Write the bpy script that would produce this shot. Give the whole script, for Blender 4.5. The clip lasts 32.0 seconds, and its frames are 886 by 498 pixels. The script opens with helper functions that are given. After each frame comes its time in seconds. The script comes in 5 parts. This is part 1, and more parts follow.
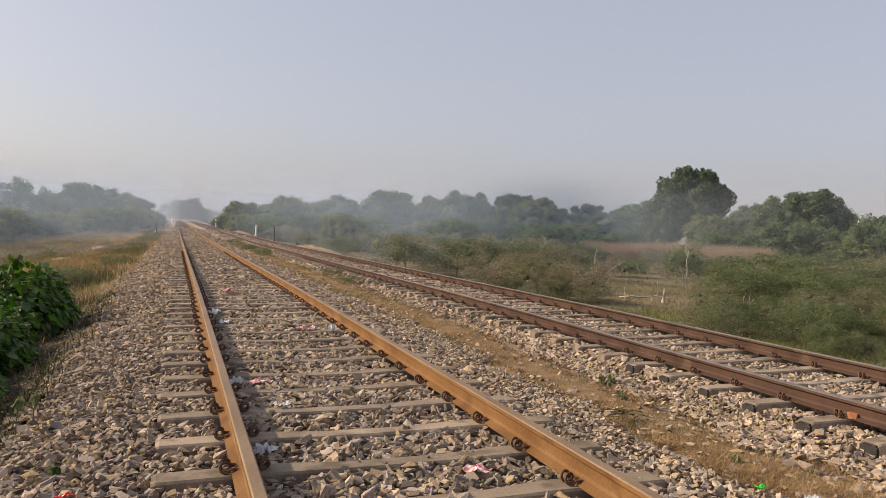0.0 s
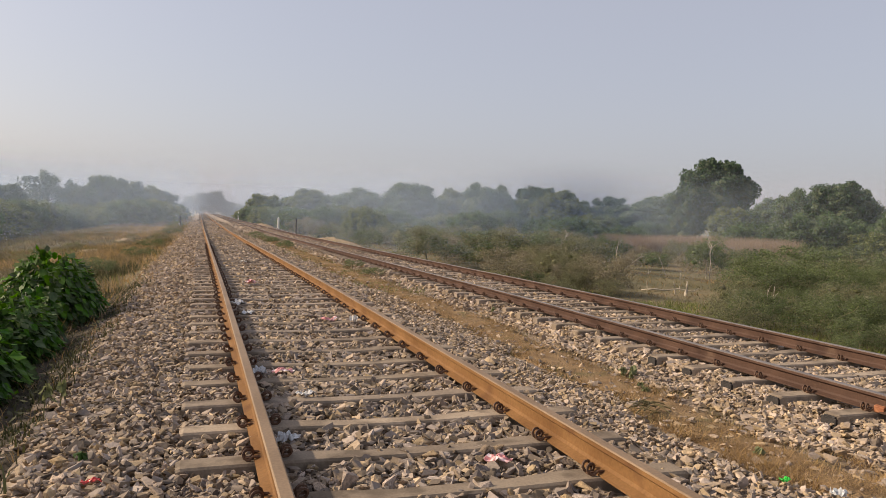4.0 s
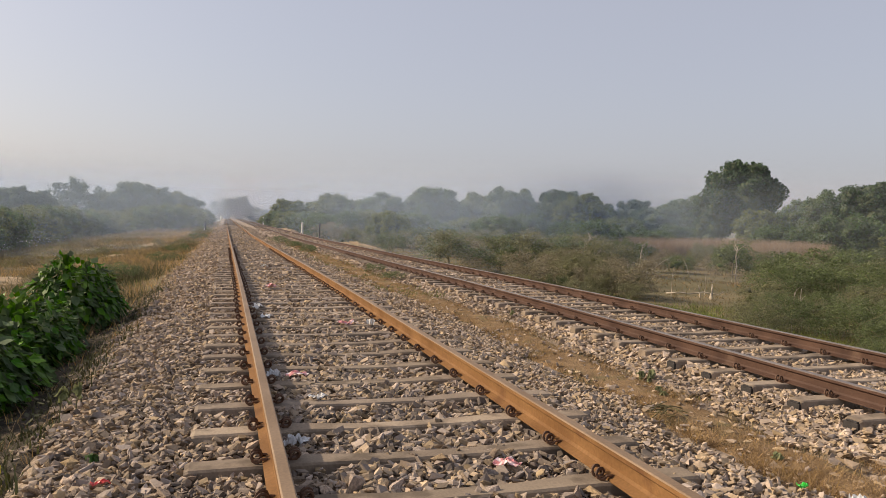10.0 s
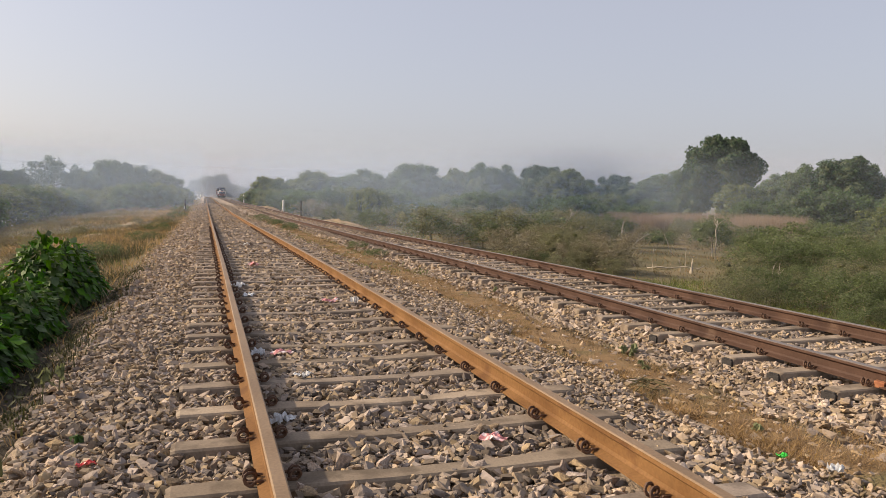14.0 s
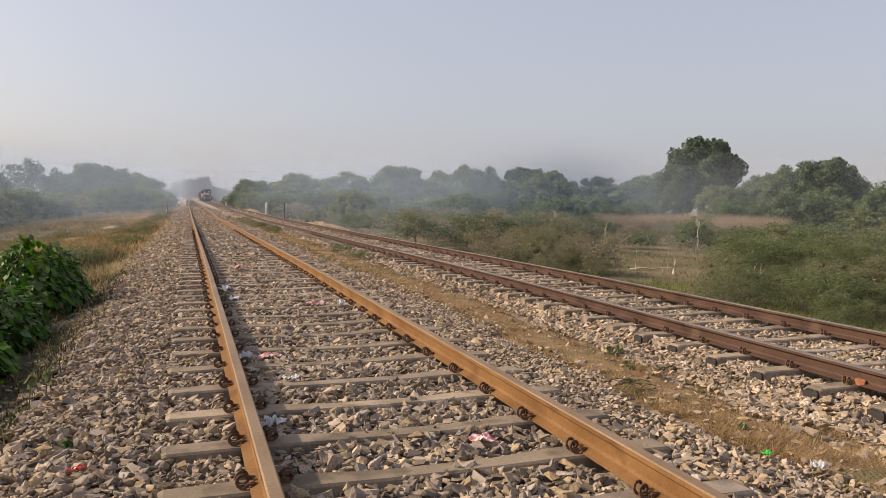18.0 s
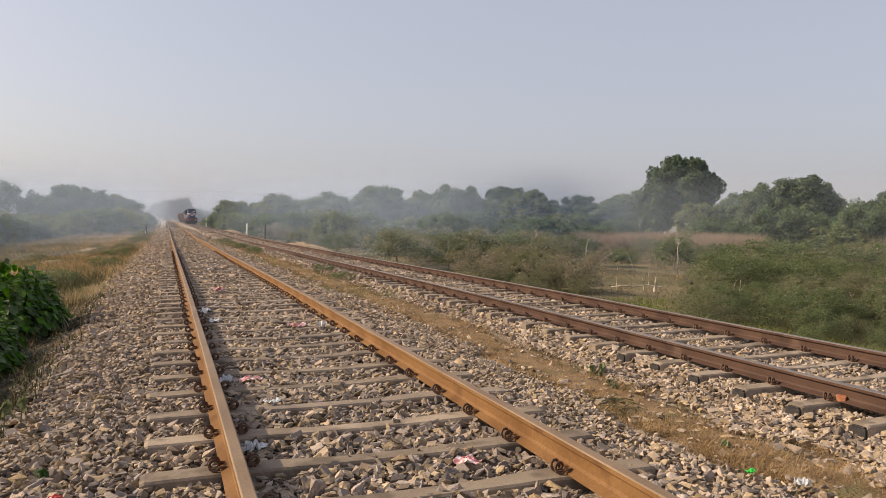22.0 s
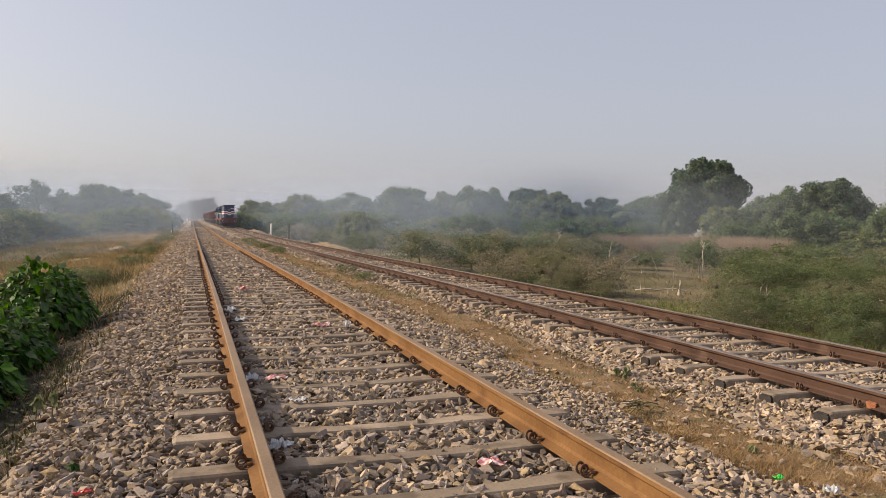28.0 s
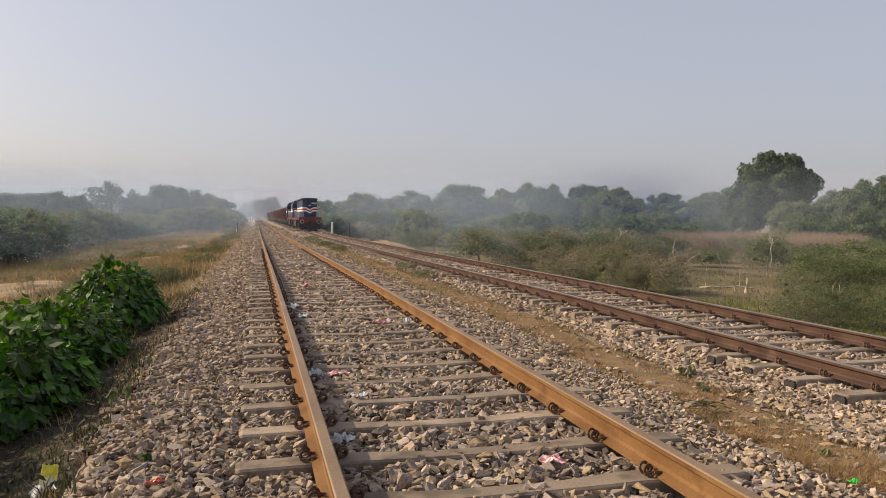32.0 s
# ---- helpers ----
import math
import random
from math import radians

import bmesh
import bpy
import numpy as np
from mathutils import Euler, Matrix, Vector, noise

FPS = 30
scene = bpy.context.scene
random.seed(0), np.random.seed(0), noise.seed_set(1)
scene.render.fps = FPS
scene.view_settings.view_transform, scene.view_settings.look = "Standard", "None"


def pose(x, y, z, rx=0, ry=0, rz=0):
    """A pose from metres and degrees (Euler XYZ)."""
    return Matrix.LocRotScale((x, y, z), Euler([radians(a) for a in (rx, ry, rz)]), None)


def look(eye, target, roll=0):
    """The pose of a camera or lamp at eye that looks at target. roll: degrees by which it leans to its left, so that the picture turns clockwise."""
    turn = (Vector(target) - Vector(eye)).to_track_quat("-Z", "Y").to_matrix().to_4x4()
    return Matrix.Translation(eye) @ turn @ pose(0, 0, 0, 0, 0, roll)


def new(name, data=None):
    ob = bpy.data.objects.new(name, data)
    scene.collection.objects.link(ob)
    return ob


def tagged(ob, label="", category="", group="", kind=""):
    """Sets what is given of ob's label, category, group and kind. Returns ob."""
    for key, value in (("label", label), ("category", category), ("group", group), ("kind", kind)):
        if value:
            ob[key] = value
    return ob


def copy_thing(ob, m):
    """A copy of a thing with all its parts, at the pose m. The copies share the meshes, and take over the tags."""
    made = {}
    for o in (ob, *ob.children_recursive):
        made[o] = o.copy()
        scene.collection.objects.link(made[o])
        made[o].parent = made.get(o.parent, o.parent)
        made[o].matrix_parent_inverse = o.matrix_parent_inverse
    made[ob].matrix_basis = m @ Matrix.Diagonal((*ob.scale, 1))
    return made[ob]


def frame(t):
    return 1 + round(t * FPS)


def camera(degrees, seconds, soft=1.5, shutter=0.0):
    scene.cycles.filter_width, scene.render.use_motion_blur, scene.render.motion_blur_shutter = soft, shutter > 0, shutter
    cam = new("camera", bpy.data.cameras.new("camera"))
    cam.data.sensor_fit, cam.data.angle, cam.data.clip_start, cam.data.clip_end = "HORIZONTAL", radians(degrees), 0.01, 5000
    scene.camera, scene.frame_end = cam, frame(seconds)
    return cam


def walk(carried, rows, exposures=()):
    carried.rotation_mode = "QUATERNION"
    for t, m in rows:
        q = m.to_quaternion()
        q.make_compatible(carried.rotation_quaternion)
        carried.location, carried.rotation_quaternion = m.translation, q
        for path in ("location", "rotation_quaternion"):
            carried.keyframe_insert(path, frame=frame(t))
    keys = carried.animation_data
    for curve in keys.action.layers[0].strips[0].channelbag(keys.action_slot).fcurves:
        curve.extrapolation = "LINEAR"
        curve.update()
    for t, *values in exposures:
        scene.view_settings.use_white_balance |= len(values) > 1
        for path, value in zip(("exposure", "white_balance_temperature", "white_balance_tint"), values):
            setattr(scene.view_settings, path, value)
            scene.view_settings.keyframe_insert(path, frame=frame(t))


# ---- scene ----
cam = camera(61.0, 32.0, soft=0.7)
PATH = [
    (0, (-0.004, -0.006, 1.415), (0.666, 1.877, 1.35), 1.7),
    (0.5, (-0.003, -0.012, 1.418), (0.659, 1.874, 1.355), 1.6),
    (1, (0.001, -0.007, 1.414), (0.657, 1.882, 1.35), 1.6),
    (1.5, (0.0, -0.008, 1.415), (0.662, 1.878, 1.345), 1.6),
    (2, (0.0, -0.004, 1.414), (0.664, 1.881, 1.343), 1.7),
    (2.5, (-0.004, -0.006, 1.41), (0.66, 1.879, 1.336), 1.8),
    (3, (-0.007, -0.008, 1.412), (0.638, 1.884, 1.339), 1.8),
    (3.5, (-0.003, -0.017, 1.412), (0.637, 1.877, 1.342), 1.6),
    (4, (-0.004, -0.002, 1.396), (0.614, 1.899, 1.31), 1.7),
    (4.5, (-0.005, -0.022, 1.392), (0.584, 1.889, 1.341), 1.9),
    (6.5, (0.001, -0.03, 1.384), (0.603, 1.877, 1.351), 0.9),
    (7, (-0.004, -0.025, 1.382), (0.618, 1.875, 1.346), 1.2),
    (7.5, (-0.008, -0.025, 1.386), (0.592, 1.882, 1.348), 1.1),
    (8, (-0.003, -0.034, 1.381), (0.598, 1.873, 1.336), 1.4),
    (8.5, (0.006, -0.024, 1.38), (0.617, 1.879, 1.323), 1.3),
    (9, (0.029, -0.025, 1.382), (0.658, 1.873, 1.321), 1.1),
    (9.5, (0.057, -0.007, 1.379), (0.634, 1.907, 1.31), 1.7),
    (10, (0.089, -0.01, 1.388), (0.646, 1.909, 1.311), 1.4),
    (10.5, (0.091, -0.016, 1.388), (0.674, 1.894, 1.284), 1.2),
    (11, (0.082, -0.017, 1.39), (0.656, 1.896, 1.27), 1.2),
    (11.5, (0.078, -0.025, 1.397), (0.669, 1.881, 1.272), 1.6),
    (12, (0.073, -0.026, 1.393), (0.664, 1.88, 1.251), 1.4),
    (12.5, (0.078, -0.016, 1.394), (0.668, 1.889, 1.246), 1.5),
    (13, (0.08, -0.016, 1.393), (0.675, 1.887, 1.245), 0.7),
    (13.5, (0.078, -0.011, 1.391), (0.681, 1.891, 1.253), 0.9),
    (14, (0.076, -0.001, 1.391), (0.679, 1.901, 1.253), 1.0),
    (14.5, (0.067, 0.0, 1.397), (0.666, 1.904, 1.275), 1.4),
    (16.5, (0.042, -0.004, 1.399), (0.675, 1.889, 1.275), 1.8),
    (17, (0.038, -0.009, 1.396), (0.681, 1.882, 1.283), 1.9),
    (17.5, (0.031, -0.017, 1.396), (0.677, 1.872, 1.282), 1.7),
    (18, (0.035, -0.025, 1.396), (0.679, 1.864, 1.264), 0.8),
    (18.5, (0.033, -0.025, 1.399), (0.69, 1.86, 1.285), 0.4),
    (19, (0.032, -0.021, 1.405), (0.691, 1.864, 1.293), 0.7),
    (19.5, (0.033, -0.012, 1.405), (0.705, 1.87, 1.309), 0.8),
    (20, (0.026, -0.016, 1.407), (0.706, 1.863, 1.341), 1.0),
    (20.5, (0.022, -0.015, 1.4), (0.689, 1.869, 1.324), 1.1),
    (21, (0.024, -0.012, 1.397), (0.681, 1.874, 1.303), 0.1),
    (21.5, (0.031, -0.01, 1.394), (0.707, 1.87, 1.303), 0.1),
    (22, (0.036, -0.01, 1.404), (0.726, 1.865, 1.324), 0.4),
    (22.5, (0.03, 0.0, 1.392), (0.719, 1.875, 1.29), 0.4),
    (23, (0.024, -0.007, 1.396), (0.708, 1.869, 1.29), 0.6),
    (23.5, (0.023, -0.002, 1.393), (0.708, 1.874, 1.291), 0.6),
    (24, (0.019, -0.003, 1.391), (0.695, 1.876, 1.287), 0.8),
    (24.5, (0.019, -0.005, 1.391), (0.693, 1.874, 1.275), 0.8),
    (25, (0.017, -0.002, 1.393), (0.69, 1.878, 1.279), 0.6),
    (25.5, (0.016, -0.008, 1.396), (0.682, 1.875, 1.287), 0.5),
    (27.5, (0.016, -0.003, 1.397), (0.666, 1.886, 1.316), 0.8),
    (28, (0.012, -0.011, 1.402), (0.646, 1.884, 1.325), 0.8),
    (28.5, (0.017, -0.009, 1.398), (0.639, 1.89, 1.324), 0.6),
    (29, (0.019, -0.002, 1.396), (0.61, 1.907, 1.319), 0.5),
    (29.5, (0.022, -0.004, 1.396), (0.575, 1.916, 1.306), 0.5),
    (30, (0.02, -0.001, 1.401), (0.548, 1.927, 1.313), 0.8),
    (30.5, (0.017, 0.001, 1.395), (0.493, 1.941, 1.296), 0.8),
    (31, (0.013, 0.0, 1.399), (0.484, 1.942, 1.308), 0.4),
    (31.5, (0.006, -0.009, 1.392), (0.492, 1.929, 1.312), 0.3),
    (32, (0.008, -0.01, 1.396), (0.491, 1.929, 1.311), 0.4),
]
EXPOSURES = ((0, 0.19), (4, 0.18), (7, 0.15), (9, 0.13), (10, 0.17), (11, 0.22), (13, 0.28), (14, 0.28), (17, 0.26), (20, 0.24), (23, 0.23), (25, 0.21), (28, 0.19), (30, 0.17), (32, 0.15))
walk(cam, [(t, look(eye, target, roll)) for t, eye, target, roll in PATH], EXPOSURES)

# ---------------------------------------------------------------- light
SUN_EL, SUN_AZ = radians(30), radians(-62)      # azimuth from +Y towards +X
sun_dir = Vector((math.sin(SUN_AZ) * math.cos(SUN_EL), math.cos(SUN_AZ) * math.cos(SUN_EL), math.sin(SUN_EL)))
sun = new("sun", bpy.data.lights.new("sun", "SUN"))
sun.data.energy, sun.data.angle, sun.data.color = 4.5, radians(1.5), (1.0, 0.87, 0.70)
sun.matrix_world = look(sun_dir * 50, (0, 0, 0))

world = bpy.data.worlds.new("hazy_sky")
scene.world = world
world.use_nodes = True
wn, wl = world.node_tree.nodes, world.node_tree.links
wn.clear()
sky = wn.new("ShaderNodeTexSky")
sky.sky_type, sky.sun_disc = "NISHITA", False
sky.sun_elevation, sky.sun_rotation = SUN_EL, SUN_AZ
sky.air_density, sky.dust_density, sky.ozone_density, sky.altitude = 1.0, 4.0, 2.5, 200
pale = wn.new("ShaderNodeMix")
pale.data_type, pale.blend_type = "RGBA", "MIX"
pale.inputs[0].default_value = 0.5
pale.inputs[7].default_value = (5.15, 5.45, 6.7, 1)
back = wn.new("ShaderNodeBackground")
back.inputs[1].default_value = 0.113
wout = wn.new("ShaderNodeOutputWorld")
wl.new(sky.outputs[0], pale.inputs[6])
wl.new(pale.outputs[2], back.inputs[0])
wl.new(back.outputs[0], wout.inputs[0])
scene.view_settings.use_white_balance = True
scene.view_settings.white_balance_temperature, scene.view_settings.white_balance_tint = 7250, 12


# ---------------------------------------------------------------- materials
def mat(name, a, b, scale=3.0, fine=40.0, rough=0.85, bump=0.4, dist=0.02, metal=0.0, rand=0.0, island=0.0, leaf=0.0, spots=None, spot_scale=6.0, spot_cut=0.6, coat=0.0, spec=0.3):
    """Two-scale procedural surface: broad stains from a to b, fine grain, relief, and variation from piece to piece."""
    m = bpy.data.materials.new(name)
    m.use_nodes = True
    n, l = m.node_tree.nodes, m.node_tree.links
    p = n["Principled BSDF"]
    co = n.new("ShaderNodeTexCoord")
    src = co.outputs["Object"]
    if rand:
        info = n.new("ShaderNodeObjectInfo")
        sh = n.new("ShaderNodeVectorMath")
        sh.operation = "MULTIPLY_ADD"
        sh.inputs[1].default_value = (37, 53, 11)
        l.new(info.outputs["Random"], sh.inputs[0])
        l.new(src, sh.inputs[2])
        src = sh.outputs[0]
    n1 = n.new("ShaderNodeTexNoise")
    n1.inputs["Scale"].default_value, n1.inputs["Detail"].default_value = scale, 5
    n2 = n.new("ShaderNodeTexNoise")
    n2.inputs["Scale"].default_value, n2.inputs["Detail"].default_value = fine, 3
    l.new(src, n1.inputs["Vector"]), l.new(src, n2.inputs["Vector"])
    ramp = n.new("ShaderNodeValToRGB")
    ramp.color_ramp.elements[0].position, ramp.color_ramp.elements[1].position = 0.35, 0.65
    ramp.color_ramp.elements[0].color, ramp.color_ramp.elements[1].color = (*a, 1), (*b, 1)
    l.new(n1.outputs["Fac"], ramp.inputs["Fac"])
    col = ramp.outputs["Color"]
    if spots:
        n3 = n.new("ShaderNodeTexNoise")
        n3.inputs["Scale"].default_value, n3.inputs["Detail"].default_value = spot_scale, 6
        l.new(src, n3.inputs["Vector"])
        mr = n.new("ShaderNodeMapRange")
        mr.inputs[1].default_value, mr.inputs[2].default_value = spot_cut - 0.06, spot_cut + 0.06
        l.new(n3.outputs["Fac"], mr.inputs[0])
        mx = n.new("ShaderNodeMix")
        mx.data_type = "RGBA"
        l.new(mr.outputs[0], mx.inputs[0]), l.new(col, mx.inputs[6])
        mx.inputs[7].default_value = (*spots, 1)
        col = mx.outputs[2]
    hsv = n.new("ShaderNodeHueSaturation")
    l.new(col, hsv.inputs["Color"])
    val = n.new("ShaderNodeMapRange")
    val.inputs[3].default_value, val.inputs[4].default_value = 0.68, 1.32
    l.new(n2.outputs["Fac"], val.inputs[0])
    value = val.outputs[0]
    vary = max(rand, island)
    if vary:
        if island:
            g = n.new("ShaderNodeNewGeometry")
            r = g.outputs["Random Per Island"]
        else:
            r = info.outputs["Random"]
        rr = n.new("ShaderNodeMapRange")
        rr.inputs[3].default_value, rr.inputs[4].default_value = 1 - vary, 1 + vary
        l.new(r, rr.inputs[0])
        mu = n.new("ShaderNodeMath")
        mu.operation = "MULTIPLY"
        l.new(value, mu.inputs[0]), l.new(rr.outputs[0], mu.inputs[1])
        value = mu.outputs[0]
        wr = n.new("ShaderNodeTexWhiteNoise")
        wr.noise_dimensions = "1D"
        l.new(r, wr.inputs["W"])
        hr = n.new("ShaderNodeMapRange")
        hr.inputs[3].default_value, hr.inputs[4].default_value = 0.5 - 0.025 * vary, 0.5 + 0.02 * vary
        l.new(wr.outputs["Value"], hr.inputs[0])
        l.new(hr.outputs[0], hsv.inputs["Hue"])
        sr = n.new("ShaderNodeMapRange")
        sr.inputs[3].default_value, sr.inputs[4].default_value = 1 - 0.7 * vary, 1 + 0.7 * vary
        l.new(wr.outputs["Value"], sr.inputs[0])
        l.new(sr.outputs[0], hsv.inputs["Saturation"])
    l.new(value, hsv.inputs["Value"])
    l.new(hsv.outputs["Color"], p.inputs["Base Color"])
    p.inputs["Roughness"].default_value, p.inputs["Metallic"].default_value = rough, metal
    p.inputs["Coat Weight"].default_value, p.inputs["Specular IOR Level"].default_value = coat, spec
    if bump:
        bp = n.new("ShaderNodeBump")
        bp.inputs["Strength"].default_value, bp.inputs["Distance"].default_value = bump, dist
        l.new(n2.outputs["Fac"], bp.inputs["Height"])
        l.new(bp.outputs[0], p.inputs["Normal"])
    if leaf:
        tr = n.new("ShaderNodeBsdfTranslucent")
        l.new(hsv.outputs["Color"], tr.inputs["Color"])
        ms = n.new("ShaderNodeMixShader")
        ms.inputs[0].default_value = leaf
        l.new(p.outputs[0], ms.inputs[1]), l.new(tr.outputs[0], ms.inputs[2])
        l.new(ms.outputs[0], n["Material Output"].inputs[0])
    return m


M_SOIL = mat("dry_soil_and_stubble", (0.098, 0.088, 0.045), (0.155, 0.131, 0.069), 0.35, 3.0, 0.95, 0.6, 0.05, spots=(0.190, 0.150, 0.085), spot_scale=0.16, spot_cut=0.58)
M_BALLASTBED = mat("ballast_dust", (0.225, 0.172, 0.127), (0.365, 0.283, 0.210), 2.5, 30, 0.95, 1.0, 0.03)
M_STONE = mat("grey_crushed_stone", (0.240, 0.187, 0.141), (0.375, 0.293, 0.218), 5, 60, 0.88, 0.35, 0.01, island=0.45, spec=0.15)
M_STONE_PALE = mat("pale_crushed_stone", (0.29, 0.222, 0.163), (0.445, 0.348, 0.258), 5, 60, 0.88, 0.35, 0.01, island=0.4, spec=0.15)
M_STONE_SLATE = mat("slate_grey_crushed_stone", (0.140, 0.113, 0.092), (0.275, 0.220, 0.173), 5, 60, 0.86, 0.35, 0.01, island=0.5, spec=0.2)
M_STONE_ONE = mat("grey_crushed_stone_single", (0.205, 0.158, 0.122), (0.40, 0.307, 0.225), 5, 60, 0.88, 0.35, 0.01, rand=0.55, spec=0.15)
M_CONCRETE = mat("weathered_concrete", (0.215, 0.170, 0.131), (0.310, 0.250, 0.194), 3, 70, 0.9, 0.3, 0.006, rand=0.16, spots=(0.165, 0.131, 0.101), spot_scale=5, spot_cut=0.56, spec=0.15)
M_RUST = mat("orange_rust_rail", (0.158, 0.079, 0.032), (0.222, 0.118, 0.050), 2, 55, 0.72, 0.25, 0.004, spots=(0.135, 0.066, 0.030), spot_scale=3, spot_cut=0.64, spec=0.1)
M_RUSTDARK = mat("dark_rust_rail", (0.058, 0.033, 0.025), (0.095, 0.055, 0.040), 2, 55, 0.62, 0.25, 0.004, spots=(0.14, 0.09, 0.065), spot_scale=2.2, spot_cut=0.66, spec=0.1)
M_HEAD = mat("worn_rail_head", (0.190, 0.124, 0.072), (0.250, 0.170, 0.104), 1.5, 60, 0.55, 0.12, 0.003, metal=0.15)
M_HEADDARK = mat("polished_rail_head", (0.15, 0.12, 0.105), (0.21, 0.175, 0.155), 1.5, 60, 0.42, 0.1, 0.003, metal=0.3)
M_CLIP = mat("rusty_spring_steel", (0.075, 0.042, 0.028), (0.14, 0.075, 0.045), 20, 90, 0.7, 0.3, 0.003)
M_BARK = mat("grey_brown_bark", (0.10, 0.075, 0.055), (0.20, 0.16, 0.12), 3, 25, 0.95, 0.8, 0.03)
M_DEADWOOD = mat("bleached_dead_wood", (0.34, 0.29, 0.225), (0.48, 0.42, 0.34), 3, 25, 0.9, 0.6, 0.02)
M_LEAF = mat("dusty_green_leaves", (0.094, 0.142, 0.070), (0.150, 0.200, 0.098), 0.6, 6, 0.75, 0.0, island=0.45, leaf=0.5)
M_LEAFDARK = mat("dark_green_leaves", (0.062, 0.102, 0.058), (0.108, 0.152, 0.084), 0.6, 6, 0.7, 0.0, island=0.45, leaf=0.45)
M_SCRUB = mat("olive_scrub_leaves", (0.152, 0.156, 0.086), (0.245, 0.238, 0.142), 0.4, 6, 0.8, 0.0, island=0.5, leaf=0.45)
M_LEAFOLIVE = mat("yellowish_green_leaves", (0.152, 0.182, 0.068), (0.215, 0.235, 0.096), 0.6, 6, 0.75, 0.0, island=0.4, leaf=0.3)
M_SCRUBGREEN = mat("fresh_green_scrub_leaves", (0.108, 0.140, 0.063), (0.175, 0.204, 0.097), 0.4, 6, 0.8, 0.0, island=0.45, leaf=0.35)
M_SCRUBDRY = mat("dry_scrub_twigs", (0.205, 0.180, 0.120), (0.310, 0.268, 0.184), 0.5, 6, 0.9, 0.0, island=0.4, leaf=0.15)
M_BUSH = mat("bright_green_leaf", (0.036, 0.088, 0.018), (0.100, 0.178, 0.036), 4, 30, 0.55, 0.15, 0.004, island=0.55, leaf=0.28, spec=0.2)
M_STRAW = mat("dry_straw_grass", (0.33, 0.215, 0.105), (0.50, 0.345, 0.18), 0.5, 8, 0.9, 0.0, island=0.4, leaf=0.4)
M_GRASSGREEN = mat("green_verge_grass", (0.122, 0.150, 0.048), (0.200, 0.218, 0.080), 0.6, 8, 0.85, 0.0, island=0.4, leaf=0.35)
M_GRASSBRIGHT = mat("yellow_green_grass", (0.190, 0.220, 0.060), (0.290, 0.300, 0.100), 0.6, 8, 0.85, 0.0, island=0.4, leaf=0.4)
M_REED = mat("tan_reed_grass", (0.30, 0.228, 0.165), (0.39, 0.302, 0.222), 0.15, 3, 0.9, 0.0, island=0.15, leaf=0.4)
M_NAVY = mat("navy_blue_paint", (0.014, 0.030, 0.085), (0.022, 0.042, 0.11), 0.8, 12, 0.45, 0.05, 0.003)
M_MAROON = mat("dirty_maroon_paint", (0.115, 0.020, 0.022), (0.17, 0.034, 0.034), 0.9, 10, 0.6, 0.08, 0.004)
M_WAGON = mat("rusty_red_wagon_paint", (0.105, 0.030, 0.024), (0.16, 0.048, 0.035), 0.6, 8, 0.75, 0.15, 0.006, spots=(0.14, 0.06, 0.045), spot_scale=1.4, spot_cut=0.6)
M_BLACK = mat("oily_black_steel", (0.016, 0.015, 0.015), (0.040, 0.036, 0.033), 1.5, 14, 0.65, 0.15, 0.006)
M_WHITE = mat("off_white_paint", (0.68, 0.66, 0.62), (0.80, 0.78, 0.75), 2, 20, 0.6, 0.1, 0.003)
M_RED = mat("red_stripe_paint", (0.42, 0.035, 0.03), (0.50, 0.05, 0.04), 2, 20, 0.5, 0.05, 0.003)
M_GLASS = mat("dark_window_glass", (0.012, 0.014, 0.018), (0.02, 0.023, 0.03), 1, 8, 0.08, 0.0)
M_STRAWBROWN = mat("brown_short_grass", (0.26, 0.165, 0.078), (0.40, 0.27, 0.135), 0.8, 8, 0.9, 0.0, island=0.25, leaf=0.25)
M_WEED = mat("dull_dark_weeds", (0.140, 0.122, 0.062), (0.215, 0.178, 0.096), 0.8, 8, 0.9, 0.0, island=0.4, leaf=0.3)
# bush shade put into the weed colour; also used for dark green clumps
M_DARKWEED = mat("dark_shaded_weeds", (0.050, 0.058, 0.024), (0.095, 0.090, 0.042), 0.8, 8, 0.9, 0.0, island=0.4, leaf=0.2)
M_LITTERSHADE = mat("shade_dark_litter", (0.024, 0.019, 0.012), (0.062, 0.047, 0.030), 3, 25, 0.95, 1.0, 0.03)
M_STEM = mat("green_brown_stem", (0.10, 0.11, 0.045), (0.16, 0.15, 0.07), 8, 40, 0.8, 0.2, 0.003)
M_BUSHLEAF = mat("bright_green_single_leaf", (0.028, 0.078, 0.015), (0.065, 0.140, 0.028), 4, 30, 0.45, 0.15, 0.004, rand=0.4, leaf=0.3, spec=0.18)
M_LENS = mat("headlight_glass", (0.45, 0.46, 0.48), (0.55, 0.56, 0.58), 3, 30, 0.1, 0.0)
M_PINK = mat("pink_printed_film", (0.60, 0.22, 0.22), (0.70, 0.36, 0.35), 9, 40, 0.4, 0.2, 0.004, spots=(0.75, 0.66, 0.64), spot_scale=14, spot_cut=0.57)
M_PALEFILM = mat("grey_white_film", (0.42, 0.43, 0.44), (0.60, 0.61, 0.62), 12, 40, 0.35, 0.2, 0.004)
M_PAPER = mat("dirty_white_paper", (0.60, 0.58, 0.54), (0.74, 0.72, 0.69), 10, 40, 0.7, 0.2, 0.004)
M_GREENFILM = mat("bright_green_film", (0.03, 0.50, 0.06), (0.05, 0.62, 0.10), 10, 40, 0.4, 0.2, 0.004)
